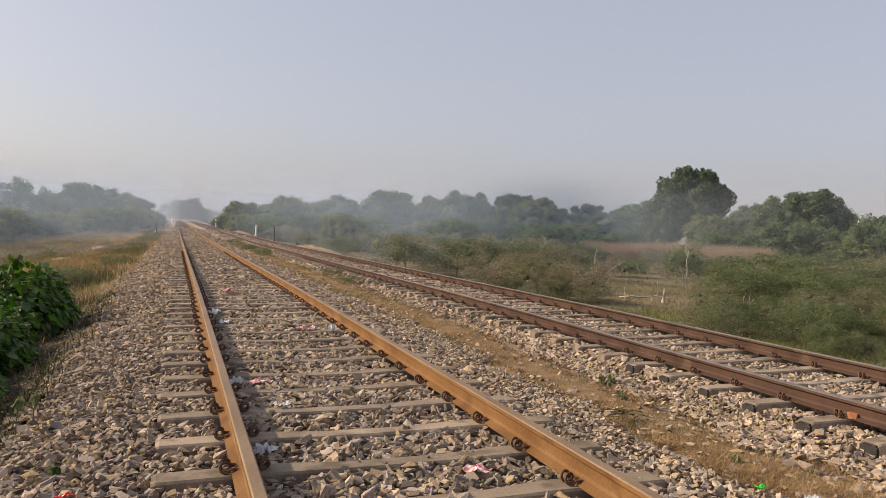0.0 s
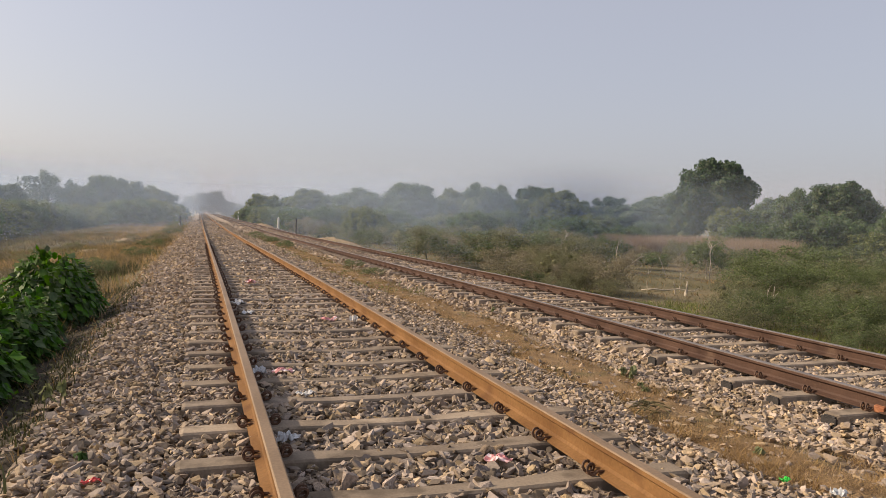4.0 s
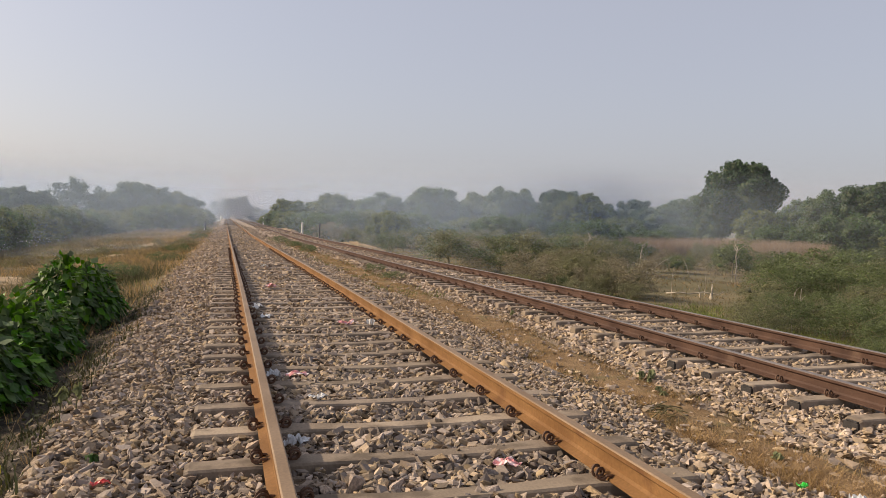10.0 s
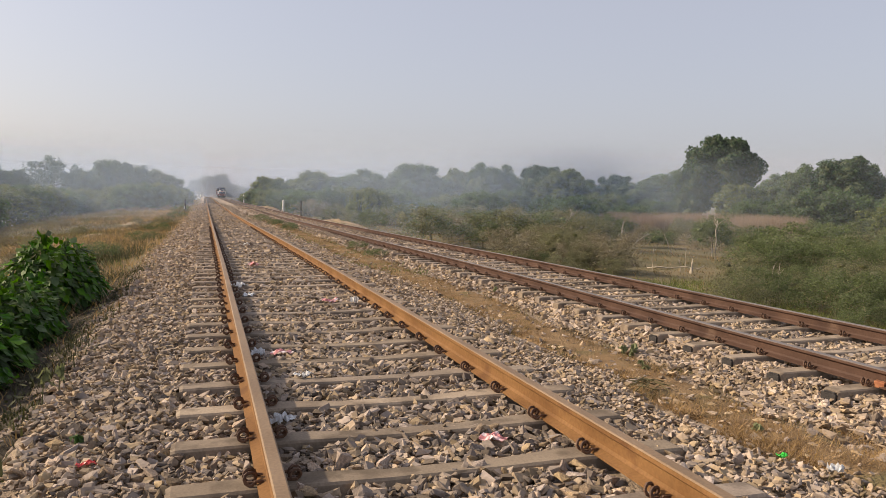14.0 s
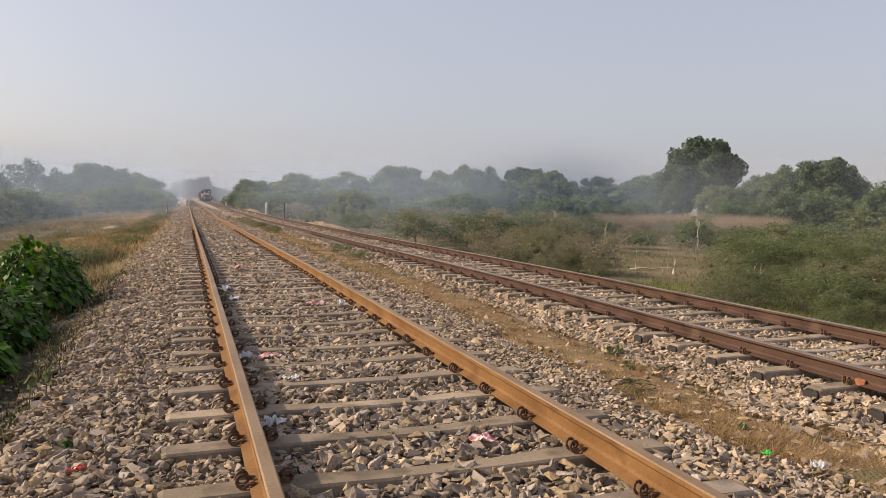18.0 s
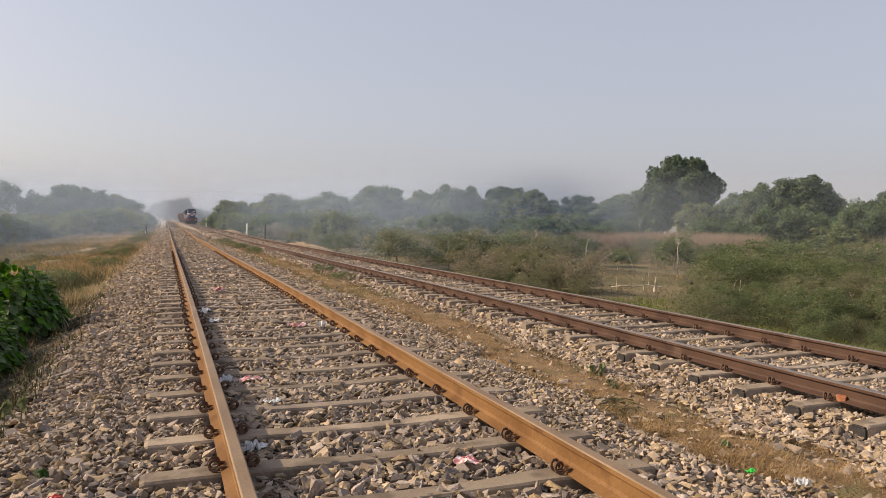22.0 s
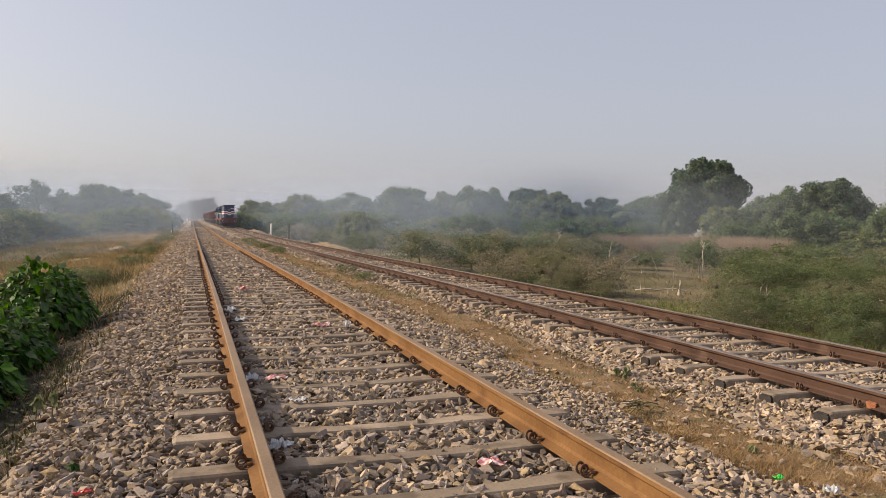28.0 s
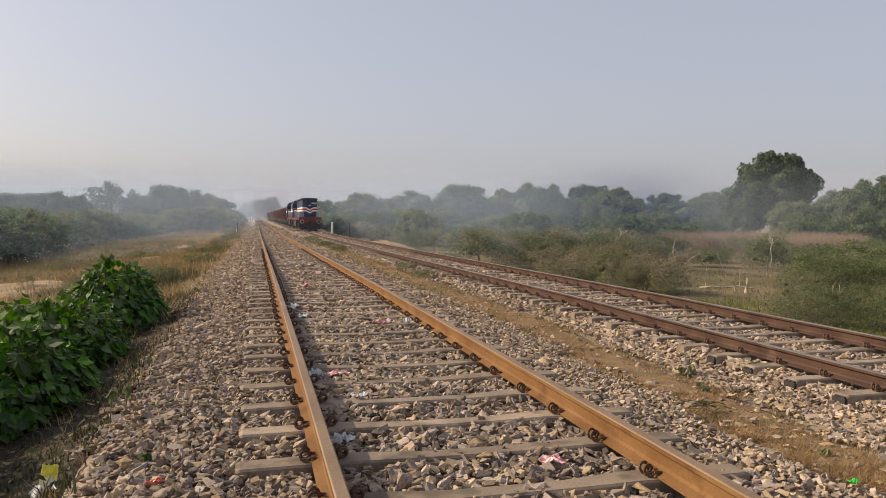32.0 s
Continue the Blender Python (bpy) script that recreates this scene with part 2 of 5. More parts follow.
M_REDFILM = mat("red_film", (0.55, 0.05, 0.05), (0.66, 0.12, 0.11), 12, 40, 0.4, 0.2, 0.004)
M_YELLOWFILM = mat("yellow_and_white_film", (0.70, 0.60, 0.06), (0.74, 0.66, 0.12), 10, 40, 0.4, 0.2, 0.004, spots=(0.74, 0.72, 0.64), spot_scale=9, spot_cut=0.56)
# shade inside the crowns, put into the colour of their lumpy cores
M_CROWNSHADE = mat("inner_foliage_shade", (0.060, 0.084, 0.048), (0.125, 0.150, 0.084), 2.2, 7, 0.95, 1.0, 0.30)
M_BRICK = mat("broken_orange_brick", (0.34, 0.13, 0.065), (0.46, 0.20, 0.10), 14, 60, 0.9, 0.4, 0.006)
M_TAR = mat("tar_black_stone", (0.018, 0.016, 0.016), (0.045, 0.040, 0.038), 9, 60, 0.7, 0.6, 0.01)
M_EARTH = mat("brown_earth_with_dry_grass", (0.178, 0.108, 0.050), (0.275, 0.180, 0.092), 3.5, 45, 0.95, 1.0, 0.03, spots=(0.150, 0.122, 0.055), spot_scale=2.2, spot_cut=0.62)
M_SAND = mat("tan_gravel", (0.24, 0.172, 0.102), (0.38, 0.285, 0.178), 1.5, 14, 0.95, 0.9, 0.06)


# ---------------------------------------------------------------- mesh tools
def mesh_of(name, bm, *mats, smooth=False):
    me = bpy.data.meshes.new(name)
    bm.to_mesh(me)
    bm.free()
    for m in mats:
        me.materials.append(m)
    if smooth:
        me.shade_smooth()
    return me


def arrays(name, v, f, *mats, index=None, smooth=False):
    """A mesh from numpy vertices and equal-sided faces."""
    v, f = np.ascontiguousarray(v, np.float32), np.ascontiguousarray(f, np.int32)
    me = bpy.data.meshes.new(name)
    me.vertices.add(len(v))
    me.vertices.foreach_set("co", v.ravel())
    k = f.shape[1]
    me.loops.add(f.size)
    me.loops.foreach_set("vertex_index", f.ravel())
    me.polygons.add(len(f))
    me.polygons.foreach_set("loop_start", np.arange(0, f.size, k, dtype=np.int32))
    me.polygons.foreach_set("loop_total", np.full(len(f), k, np.int32))
    for m in mats:
        me.materials.append(m)
    if index is not None:
        me.polygons.foreach_set("material_index", np.asarray(index, np.int32))
    me.polygons.foreach_set("use_smooth", np.full(len(f), smooth))
    me.update()
    me.validate()
    return me


def part(name, bm, material, parent, label="", smooth=False):
    """One mesh under a thing or a part; bm may also be a finished mesh."""
    me = bm if isinstance(bm, bpy.types.Mesh) else mesh_of(name, bm, *(material if isinstance(material, tuple) else (material,)), smooth=smooth)
    ob = new(name, me)
    ob.parent = parent
    return tagged(ob, label)


def thing(name, label, category, group="", kind="", at=None):
    ob = new(name)
    ob.empty_display_size = 0.1
    if at is not None:
        ob.matrix_basis = at
    return tagged(ob, label, category, group, kind)


def box(x0, x1, y0, y1, z0, z1, bevel=0.0, bm=None):
    own = bm or bmesh.new()
    r = bmesh.ops.create_cube(own, size=1, matrix=Matrix.Translation(((x0 + x1) / 2, (y0 + y1) / 2, (z0 + z1) / 2)) @ Matrix.Diagonal((x1 - x0, y1 - y0, z1 - z0, 1)))
    if bevel:
        e = list({e for v in r["verts"] for e in v.link_edges})
        bmesh.ops.bevel(own, geom=e, offset=bevel, segments=2, affect="EDGES", profile=0.6)
    return own


def rod(p, q, r0, r1=None, n=8, bm=None):
    """A round bar from p to q."""
    own = bm or bmesh.new()
    p, q = Vector(p), Vector(q)
    m = Matrix.Translation((p + q) / 2) @ (q - p).to_track_quat("Z", "Y").to_matrix().to_4x4()
    bmesh.ops.create_cone(own, cap_ends=True, segments=n, radius1=r0, radius2=r0 if r1 is None else r1, depth=(q - p).length, matrix=m)
    return own


def tube(points, r, n=6, bm=None, taper=1.0):
    """A bent bar through points."""
    own = bm or bmesh.new()
    pts = [Vector(p) for p in points]
    rings = []
    for i, p in enumerate(pts):
        d = (pts[min(i + 1, len(pts) - 1)] - pts[max(i - 1, 0)]).normalized()
        q = d.to_track_quat("Z", "Y").to_matrix()
        rad = r * (1 + (taper - 1) * i / (len(pts) - 1))
        rings.append([own.verts.new(p + q @ Vector((rad * math.cos(a), rad * math.sin(a), 0))) for a in (2 * math.pi * k / n for k in range(n))])
    for a, b in zip(rings, rings[1:]):
        for k in range(n):
            own.faces.new((a[k], a[(k + 1) % n], b[(k + 1) % n], b[k]))
    own.faces.new(rings[0][::-1]), own.faces.new(rings[-1])
    return own


def prism(outline, y0, y1, bm=None):
    """An outline in x and z, drawn out along y."""
    own = bm or bmesh.new()
    a = [own.verts.new((x, y0, z)) for x, z in outline]
    b = [own.verts.new((x, y1, z)) for x, z in outline]
    k = len(outline)
    for i in range(k):
        own.faces.new((a[i], a[(i + 1) % k], b[(i + 1) % k], b[i]))
    own.faces.new(a[::-1]), own.faces.new(b)
    bmesh.ops.recalc_face_normals(own, faces=own.faces)
    return own


# ---------------------------------------------------------------- plan: x across the tracks, y along them, z up
RAIL_TOP = 0.19                 # near track's rail head
C1, C2 = 1.240, 6.437           # centres of the two tracks
DROP2 = -0.194                  # far track lies lower
SPACING = 0.6514
PROFILE_X = (-3000, -60, -25, -17, -12, -8, -5, -2.4, -1.5, -0.95, -0.45, -0.1, 2.6, 2.95, 3.45, 4.15, 4.85, 5.04, 5.2, 7.8, 8.0, 8.9, 12, 17, 40, 3000)
PROFILE_Z = (-2.6, -2.4, -2.4, -2.2, -1.35, -1.0, -0.80, -0.5, -0.30, -0.06, 0.008, 0.002, -0.002, -0.006, -0.27, -0.31, -0.285, -0.262, -0.205, -0.205, -0.20, -0.55, -1.5, -2.25, -2.4, -2.6)
rng = np.random.default_rng(7)


def soft_noise(x, y, size, seed):
    """Smooth value noise for whole arrays."""
    x, y = np.asarray(x, float) / size, np.asarray(y, float) / size
    i, j = np.floor(x), np.floor(y)
    fx, fy = x - i, y - j
    fx, fy = fx * fx * (3 - 2 * fx), fy * fy * (3 - 2 * fy)

    def h(a, b):
        s = np.sin(a * 127.1 + b * 311.7 + seed * 74.7) * 43758.5453
        return s - np.floor(s)
    return (h(i, j) * (1 - fx) + h(i + 1, j) * fx) * (1 - fy) + (h(i, j + 1) * (1 - fx) + h(i + 1, j + 1) * fx) * fy - 0.5


def view_drop(y):
    """How far the line is lowered below its level at the camera, to fit the camera's view."""
    return np.interp(y, (0, 12, 16, 22, 30, 40, 60, 90, 140, 320, 1000), (0, 0, 0.02, 0.06, 0.12, 0.18, 0.30, 0.34, 0.37, 0.40, 0.40))


def ground_z(x, y):
    """Height of soil or ballast."""
    z = np.interp(x, PROFILE_X, PROFILE_Z) - view_drop(y) * np.interp(x, (-16, -4, 11, 20), (0, 1, 1, 0))
    rough = np.clip((np.abs(np.asarray(x) - 3.6) - 5.2) / 6, 0.03, 1)
    return z + rough * (0.5 * soft_noise(x, y, 9, 3) + 0.10 * soft_noise(x, y, 2.3, 5)) + 0.03 * soft_noise(x, y, 0.45, 9)


# ground: one sheet to the horizon
gx = np.unique(np.round(np.concatenate([np.linspace(-3000, -200, 15), np.linspace(-200, -20, 31), np.linspace(-20, -3, 35), np.linspace(-3, 20, 70), np.linspace(20, 80, 50), np.linspace(80, 300, 30), np.linspace(300, 3000, 12)]), 3))
gy = np.unique(np.round(np.concatenate([np.linspace(-3000, -60, 10), np.linspace(-60, 0, 20), np.linspace(0, 40, 90), np.linspace(40, 120, 130), np.linspace(120, 400, 40), np.linspace(400, 3000, 14)]), 3))
GX, GY = np.meshgrid(gx, gy, indexing="ij")
bedded = (GX > -1.2) & (GX < 8.4)
GZ = ground_z(GX, GY) - np.where(bedded, 0.05, 0.0)
idx = np.arange(GX.size).reshape(GX.shape)
quads = np.stack([idx[:-1, :-1], idx[1:, :-1], idx[1:, 1:], idx[:-1, 1:]], -1).reshape(-1, 4)
tagged(new("ground", arrays("ground", np.stack([GX, GY, GZ], -1).reshape(-1, 3), quads, M_SOIL, smooth=True)), "dry stubble fields and earth banks beside the railway", "ground", kind="structure")

# ballast bed under both tracks
bx = np.linspace(-1.45, 8.75, 103)
by = np.concatenate([np.linspace(-15, 1, 20), np.linspace(1.2, 16, 150), np.linspace(16.5, 60, 90), np.linspace(62, 700, 60)])
BX, BY = np.meshgrid(bx, by, indexing="ij")
BZ = ground_z(BX, BY) + 0.018 * soft_noise(BX, BY, 0.11, 21) - np.where(BY < 16, 0.04, 0.02)
edge = np.minimum(BX + 1.45, 8.75 - BX)
BZ -= np.clip(0.12 - edge, 0, 1) * 1.2
idx = np.arange(BX.size).reshape(BX.shape)
quads = np.stack([idx[:-1, :-1], idx[1:, :-1], idx[1:, 1:], idx[:-1, 1:]], -1).reshape(-1, 4)
tagged(new("ballast_bed", arrays("ballast_bed", np.stack([BX, BY, BZ], -1).reshape(-1, 3), quads, M_BALLASTBED, smooth=True)), "dusty bed of broken stone under two tracks", "ballast", kind="structure")


# ---------------------------------------------------------------- the two tracks
def rail_mesh(name, side, head, y0, y1):
    """Flat-bottomed rail, its foot at z 0."""
    half = [(0.068, 0.0), (0.068, 0.011), (0.020, 0.028), (0.009, 0.045), (0.009, 0.106), (0.030, 0.118), (0.035, 0.124), (0.0345, 0.146), (0.027, 0.153)]
    outline = half + [(-x, z) for x, z in half[::-1]]
    ys = [y0, 0, 4, 8, 12, 16, 19, 22, 26, 30, 35, 40, 50, 60, 75, 90, 115, 140, 230, 320, y1]
    v, f, ind = [], [], []
    for y in ys:
        v += [(x, y, z - float(view_drop(y))) for x, z in outline]
    k = len(outline)
    for s in range(len(ys) - 1):
        for i in range(k):
            j = (i + 1) % k
            f.append((s * k + i, s * k + j, s * k + k + j, s * k + k + i))
            ind.append(1 if min(outline[i][1], outline[j][1]) > 0.14 else 0)
    return arrays(name, v, f, side, head, index=ind)


def sleeper_mesh():
    """Prestressed concrete sleeper, 2.75 m, thick at the rail seats and waisted between; its seat at z 0."""
    xs = (-1.35, -1.325, -0.95, -0.66, -0.30, 0.30, 0.66, 0.95, 1.325, 1.35)
    top = (-0.014, -0.004, 0.0, 0.0, -0.014, -0.014, 0.0, 0.0, -0.004, -0.014)
    wide = (0.070, 0.077, 0.082, 0.082, 0.062, 0.062, 0.082, 0.082, 0.077, 0.070)
    bm = bmesh.new()
    rings = []
    for x, t, w in zip(xs, top, wide):
        rings.append([bm.verts.new((x, y, z)) for y, z in ((-w - 0.04, -0.2), (-w - 0.008, t - 0.012), (-w + 0.004, t), (w - 0.004, t), (w + 0.008, t - 0.012), (w + 0.04, -0.2))])
    for a, b in zip(rings, rings[1:]):
        for i in range(6):
            bm.faces.new((a[i], a[(i + 1) % 6], b[(i + 1) % 6], b[i]))
    bm.faces.new(rings[0][::-1]), bm.faces.new(rings[-1])
    bmesh.ops.recalc_face_normals(bm, faces=bm.faces)
    return mesh_of("sleeper", bm, M_CONCRETE)


def clip_mesh():
    """Elastic rail clip: a looped steel bar beside the foot, with its cast shoulder."""
    # the loop turns about the rail's line
    pts = [(-0.040, -0.046, 0.022), (-0.010, -0.050, 0.024)]
    for k in range(20):
        a = -2.2 + k * 0.63
        pts.append((0.022 + 0.027 * math.sin(a), -0.046 + k * 0.0049, 0.033 + 0.027 * math.cos(a)))
    pts += [(0.0, 0.052, 0.026), (-0.038, 0.048, 0.022)]
    bm = tube(pts, 0.0088, 5)
    box(-0.004, 0.036, -0.018, 0.020, -0.005, 0.014, 0.004, bm)
    return mesh_of("rail_clip", bm, M_CLIP)


SLEEPER, CLIP = sleeper_mesh(), clip_mesh()
FAR_SLEEPER = np.array([(x, y, z) for x in (-1.375, 1.375) for y, z in ((-0.10, -0.2), (-0.075, -0.01), (0.075, -0.01), (0.10, -0.2))])
FAR_FACES = ((0, 1, 2, 3), (4, 7, 6, 5), (0, 4, 5, 1), (1, 5, 6, 2), (2, 6, 7, 3))
Y_FIRST = 3.5478 - 12 * SPACING


def track(centre, drop, side, head, label, jitter):
    seat = RAIL_TOP + drop - 0.153
    t = thing("railway_track", label, "railway track", "two parallel tracks", at=pose(centre, 0, seat))
    for s in (-1, 1):
        part("rail", rail_mesh("rail", side, head, -15, 1000), side, t).location = (s * 0.8715, 0, 0)
    r = random.Random(jitter)
    far_v, far_f = [], []
    for i in range(620):
        y = Y_FIRST + i * SPACING + jitter * 0.1
        if i < 150:
            sl = part("sleeper", SLEEPER, M_CONCRETE, t)
            sl.location, sl.rotation_euler = (r.uniform(-0.012, 0.012), y + r.uniform(-0.01, 0.01), -float(view_drop(y))), (0, 0, r.uniform(-0.006, 0.006))
            if drop and 3.7 < y < 7.6:
                bm = box(-1.372, -1.348, -0.078, 0.078, -0.125, -0.034, 0.006)
                box(-1.37, -1.315, -0.066, 0.05, -0.034, -0.020, 0.004, bm)
                part("tar_coat", bm, M_TAR, sl, "tar black coated end")
            if i < 60:
                for s in (-1, 1):
                    for u in (-1, 1):
                        c = part("rail_clip", CLIP, M_CLIP, sl)
                        c.location, c.rotation_euler = (s * 0.8715 + u * 0.082, 0, 0.0), (0, 0, 0 if u > 0 else math.pi)
        else:
            far_v.append(FAR_SLEEPER + (0, y, -float(view_drop(y))))
            far_f += [tuple(k + (i - 150) * 8 for k in q) for q in FAR_FACES]
    tagged(part("distant_sleepers", arrays("distant_sleepers", np.concatenate(far_v), np.array(far_f), M_CONCRETE), M_CONCRETE, t), kind="stuff")
    return t


track(C1, 0.0, M_RUST, M_HEAD, "railway track of orange rusted rails on concrete sleepers", 0)
track(C2, DROP2, M_RUSTDARK, M_HEADDARK, "railway track of dark brown rails on concrete sleepers", 1)


# ---------------------------------------------------------------- broken stone
def rock_templates(count, seed, plain=False):
    r = random.Random(seed)
    out = []
    for _ in range(count):
        bm = bmesh.new()
        # a split block: eight uneven corners and two chipped edges
        ax = (1.0, r.uniform(0.5, 0.85), r.uniform(0.24, 0.46))
        for k in (0, 3, 5, 6, 1, 7) if plain else range(8):
            c = [(0.72 + r.uniform(-0.5, 0.24)) * (1 if k >> i & 1 else -1) for i in range(3)]
            bm.verts.new([c[i] * ax[i] for i in range(3)])
        for _ in range(0 if plain else r.choice((1, 2, 3, 4))):
            d = Vector((r.gauss(0, 1), r.gauss(0, 1), r.gauss(0, 0.6))).normalized() * 1.02
            bm.verts.new((d.x * ax[0], d.y * ax[1], d.z * ax[2]))
        h = bmesh.ops.convex_hull(bm, input=bm.verts)
        bmesh.ops.delete(bm, geom=[g for g in h["geom_interior"] if isinstance(g, bmesh.types.BMVert)], context="VERTS")
        bmesh.ops.triangulate(bm, faces=bm.faces)
        bm.verts.index_update()
        out.append((np.array([v.co[:] for v in bm.verts]), np.array([[v.index for v in f.verts] for f in bm.faces])))
        bm.free()
    return out


ROCKS, FAR_ROCKS = rock_templates(20, 3), rock_templates(14, 5, True)


def turns(n, tilt):
    """Random rotations, flat ones more often."""
    a, b, c = rng.uniform(0, 2 * np.pi, n), rng.normal(0, tilt, n), rng.normal(0, tilt, n)
    ca, sa, cb, sb, cc, sc = np.cos(a), np.sin(a), np.cos(b), np.sin(b), np.cos(c), np.sin(c)
    z, o = np.zeros(n), np.ones(n)
    ra = np.stack([ca, -sa, z, sa, ca, z, z, z, o], -1).reshape(n, 3, 3)
    rb = np.stack([o, z, z, z, cb, -sb, z, sb, cb], -1).reshape(n, 3, 3)
    rc = np.stack([cc, z, sc, z, o, z, -sc, z, cc], -1).reshape(n, 3, 3)
    return ra @ rb @ rc


def rubble(name, pos, size, tilt, material, shapes):
    """Many stones in one mesh."""
    n = len(pos)
    kind, rot = rng.integers(0, len(shapes), n), turns(n, tilt)
    vs, fs, start = [], [], 0
    for k, (v, f) in enumerate(shapes):
        m = np.where(kind == k)[0]
        if not len(m):
            continue
        w = np.einsum("nij,vj->nvi", rot[m], v) * size[m, None, None] + pos[m, None, :]
        vs.append(w.reshape(-1, 3))
        fs.append((f[None] + (start + np.arange(len(m)) * len(v))[:, None, None]).reshape(-1, 3))
        start += len(m) * len(v)
    return arrays(name, np.concatenate(vs), np.concatenate(fs), material)


def clear_of_steel(x, y):
    """False on the rails and mostly on the sleeper tops."""
    ok = np.ones(len(x), bool)
    for c, j in ((C1, 0), (C2, 0.1)):
        ok &= np.abs(np.abs(x - c) - 0.8715) > 0.085
        ph = (y - Y_FIRST - j) / SPACING
        ph = np.abs(ph - np.round(ph)) * SPACING
        on = (np.abs(x - c) < 1.36) & (ph < 0.082)
        ok &= ~on | (rng.random(len(x)) < (0.15 if c == C1 else 0.22))
    return ok


def strip_middle(y):
    """Where the grass strip between the tracks runs."""
    return np.interp(y, (3, 4.3, 4.9, 5.6, 6.8, 8.8, 10.8, 15, 27, 45), (4.12, 4.11, 4.02, 4.10, 4.18, 4.13, 4.24, 4.25, 4.3, 4.4)) + 0.12 * soft_noise(y, y * 0, 1.7, 4)


def strewn(y0, y1, per_m2, s0, s1, x0=-1.45, x1=8.6):
    n = int((x1 - x0) * (y1 - y0) * per_m2)
    x, y = rng.uniform(x0, x1, n), rng.uniform(y0, y1, n)
    keep = clear_of_steel(x, y)
    strip = np.abs(x - strip_middle(y)) < 0.40 + 0.5 * soft_noise(x, y, 0.7, 8)
    keep &= ~strip | (rng.random(n) < 0.09)
    keep &= (y > 13) | (x > np.interp(y, (3, 4, 6, 9, 13), (-0.86, -0.98, -1.12, -1.22, -1.3)) + 0.5 * soft_noise(x, y, 0.35, 12)) | (rng.random(n) < 0.07)
    x, y = x[keep], y[keep]
    s = rng.uniform(s0, s1, len(x)) * rng.choice([0.7, 1.0, 1.0, 1.35], len(x))
    s *= np.where((x > 2.65) & (x < 3.8), 0.72, np.where(x < 0.3, 0.86, 1.0))
    z = ground_z(x, y) + rng.uniform(-0.012, 0.012, len(x)) + s * 0.12
    return np.stack([x, y, z], -1), s


def stones(name, y0, y1, per_m2, s0, s1):
    p, s = strewn(y0, y1, per_m2, s0, s1)
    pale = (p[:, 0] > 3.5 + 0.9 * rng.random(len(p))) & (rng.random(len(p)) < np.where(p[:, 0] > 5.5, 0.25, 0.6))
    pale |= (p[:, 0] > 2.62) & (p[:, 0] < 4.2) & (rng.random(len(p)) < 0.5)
    # brightness of the distant ballast put into its colour by more pale stones
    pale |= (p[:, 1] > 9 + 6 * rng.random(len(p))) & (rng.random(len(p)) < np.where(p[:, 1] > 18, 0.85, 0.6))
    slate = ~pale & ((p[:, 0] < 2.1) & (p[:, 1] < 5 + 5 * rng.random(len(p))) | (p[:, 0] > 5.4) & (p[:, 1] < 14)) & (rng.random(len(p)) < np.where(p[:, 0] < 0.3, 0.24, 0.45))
    for sel, m, lab in ((slate, M_STONE_SLATE, "dark slate grey crushed stone between the rails"), (~pale & ~slate, M_STONE, "grey brown crushed stone ballast of the near track"), (pale, M_STONE_PALE, "pale beige crushed stone of the far track, also lightening distant ballast")):
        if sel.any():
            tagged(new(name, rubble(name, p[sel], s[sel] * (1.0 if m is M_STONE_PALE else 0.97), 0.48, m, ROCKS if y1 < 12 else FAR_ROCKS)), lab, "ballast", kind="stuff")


stones("ballast_stones", -5, 2.2, 80, 0.045, 0.07)
stones("ballast_stones", 2.2, 7, 860, 0.026, 0.047)
stones("ballast_stones", 7, 11, 600, 0.028, 0.050)
stones("ballast_stones", 11, 18, 300, 0.033, 0.057)
stones("ballast_stones", 18, 40, 84, 0.042, 0.072)
stones("ballast_stones", 40, 70, 26, 0.06, 0.10)
stones("ballast_stones", 70, 130, 8, 0.09, 0.16)
stones("ballast_stones", 40, 90, 16, 0.06, 0.10)


# ---------------------------------------------------------------- plants
def leaf_cloud(centres, radii, per, size, seed, loose=0.5, aspect=0.75):
    """Leaves over rounded clumps: each lies on its clump's surface, tilted more as loose grows."""
    r = np.random.default_rng(seed)
    n = len(centres) * per
    d = r.normal(size=(n, 3))
    d /= np.linalg.norm(d, axis=1, keepdims=True)
    c = np.repeat(centres, per, 0) + d * np.repeat(radii, per)[:, None] * (1, 1, 0.85) * r.uniform(0.55, 1.0, (n, 1)) ** 0.6
    nn = d + r.normal(size=(n, 3)) * loose
    nn /= np.linalg.norm(nn, axis=1, keepdims=True)
    u = np.cross(nn, r.normal(size=(n, 3)))
    u /= np.linalg.norm(u, axis=1, keepdims=True)
    w = np.cross(nn, u)
    s = size * r.uniform(0.6, 1.3, (n, 1))
    v = np.stack([c - u * s * 0.5, c + w * s * aspect * 0.5 - nn * s * 0.12, c + u * s * 0.5, c - w * s * aspect * 0.5 - nn * s * 0.12], 1).reshape(-1, 3)
    f = np.arange(n * 4).reshape(n, 4)
    return v, f


def limb_mesh(bm, p, q, r0, r1, bend, r, n=6):
    p, q = Vector(p), Vector(q)
    pts = []
    for k in range(5):
        t = k / 4
        o = Vector((r.uniform(-1, 1), r.uniform(-1, 1), r.uniform(-0.4, 0.4))) * bend * (p - q).length * (0 if k in (0, 4) else 1)
        pts.append(p.lerp(q, t) + o)
    tube(pts, r0, n, bm, r1 / r0)


def fitted(v, height, width):
    """Crown points brought to the given height and spread."""
    lo, hi = np.percentile(v, 1, 0), np.percentile(v, 99.3, 0)
    k = width / max((hi[0] - lo[0] + hi[1] - lo[1]) / 2, 1e-6)
    return v * (k, k, height / hi[2]), (k, k, height / hi[2])


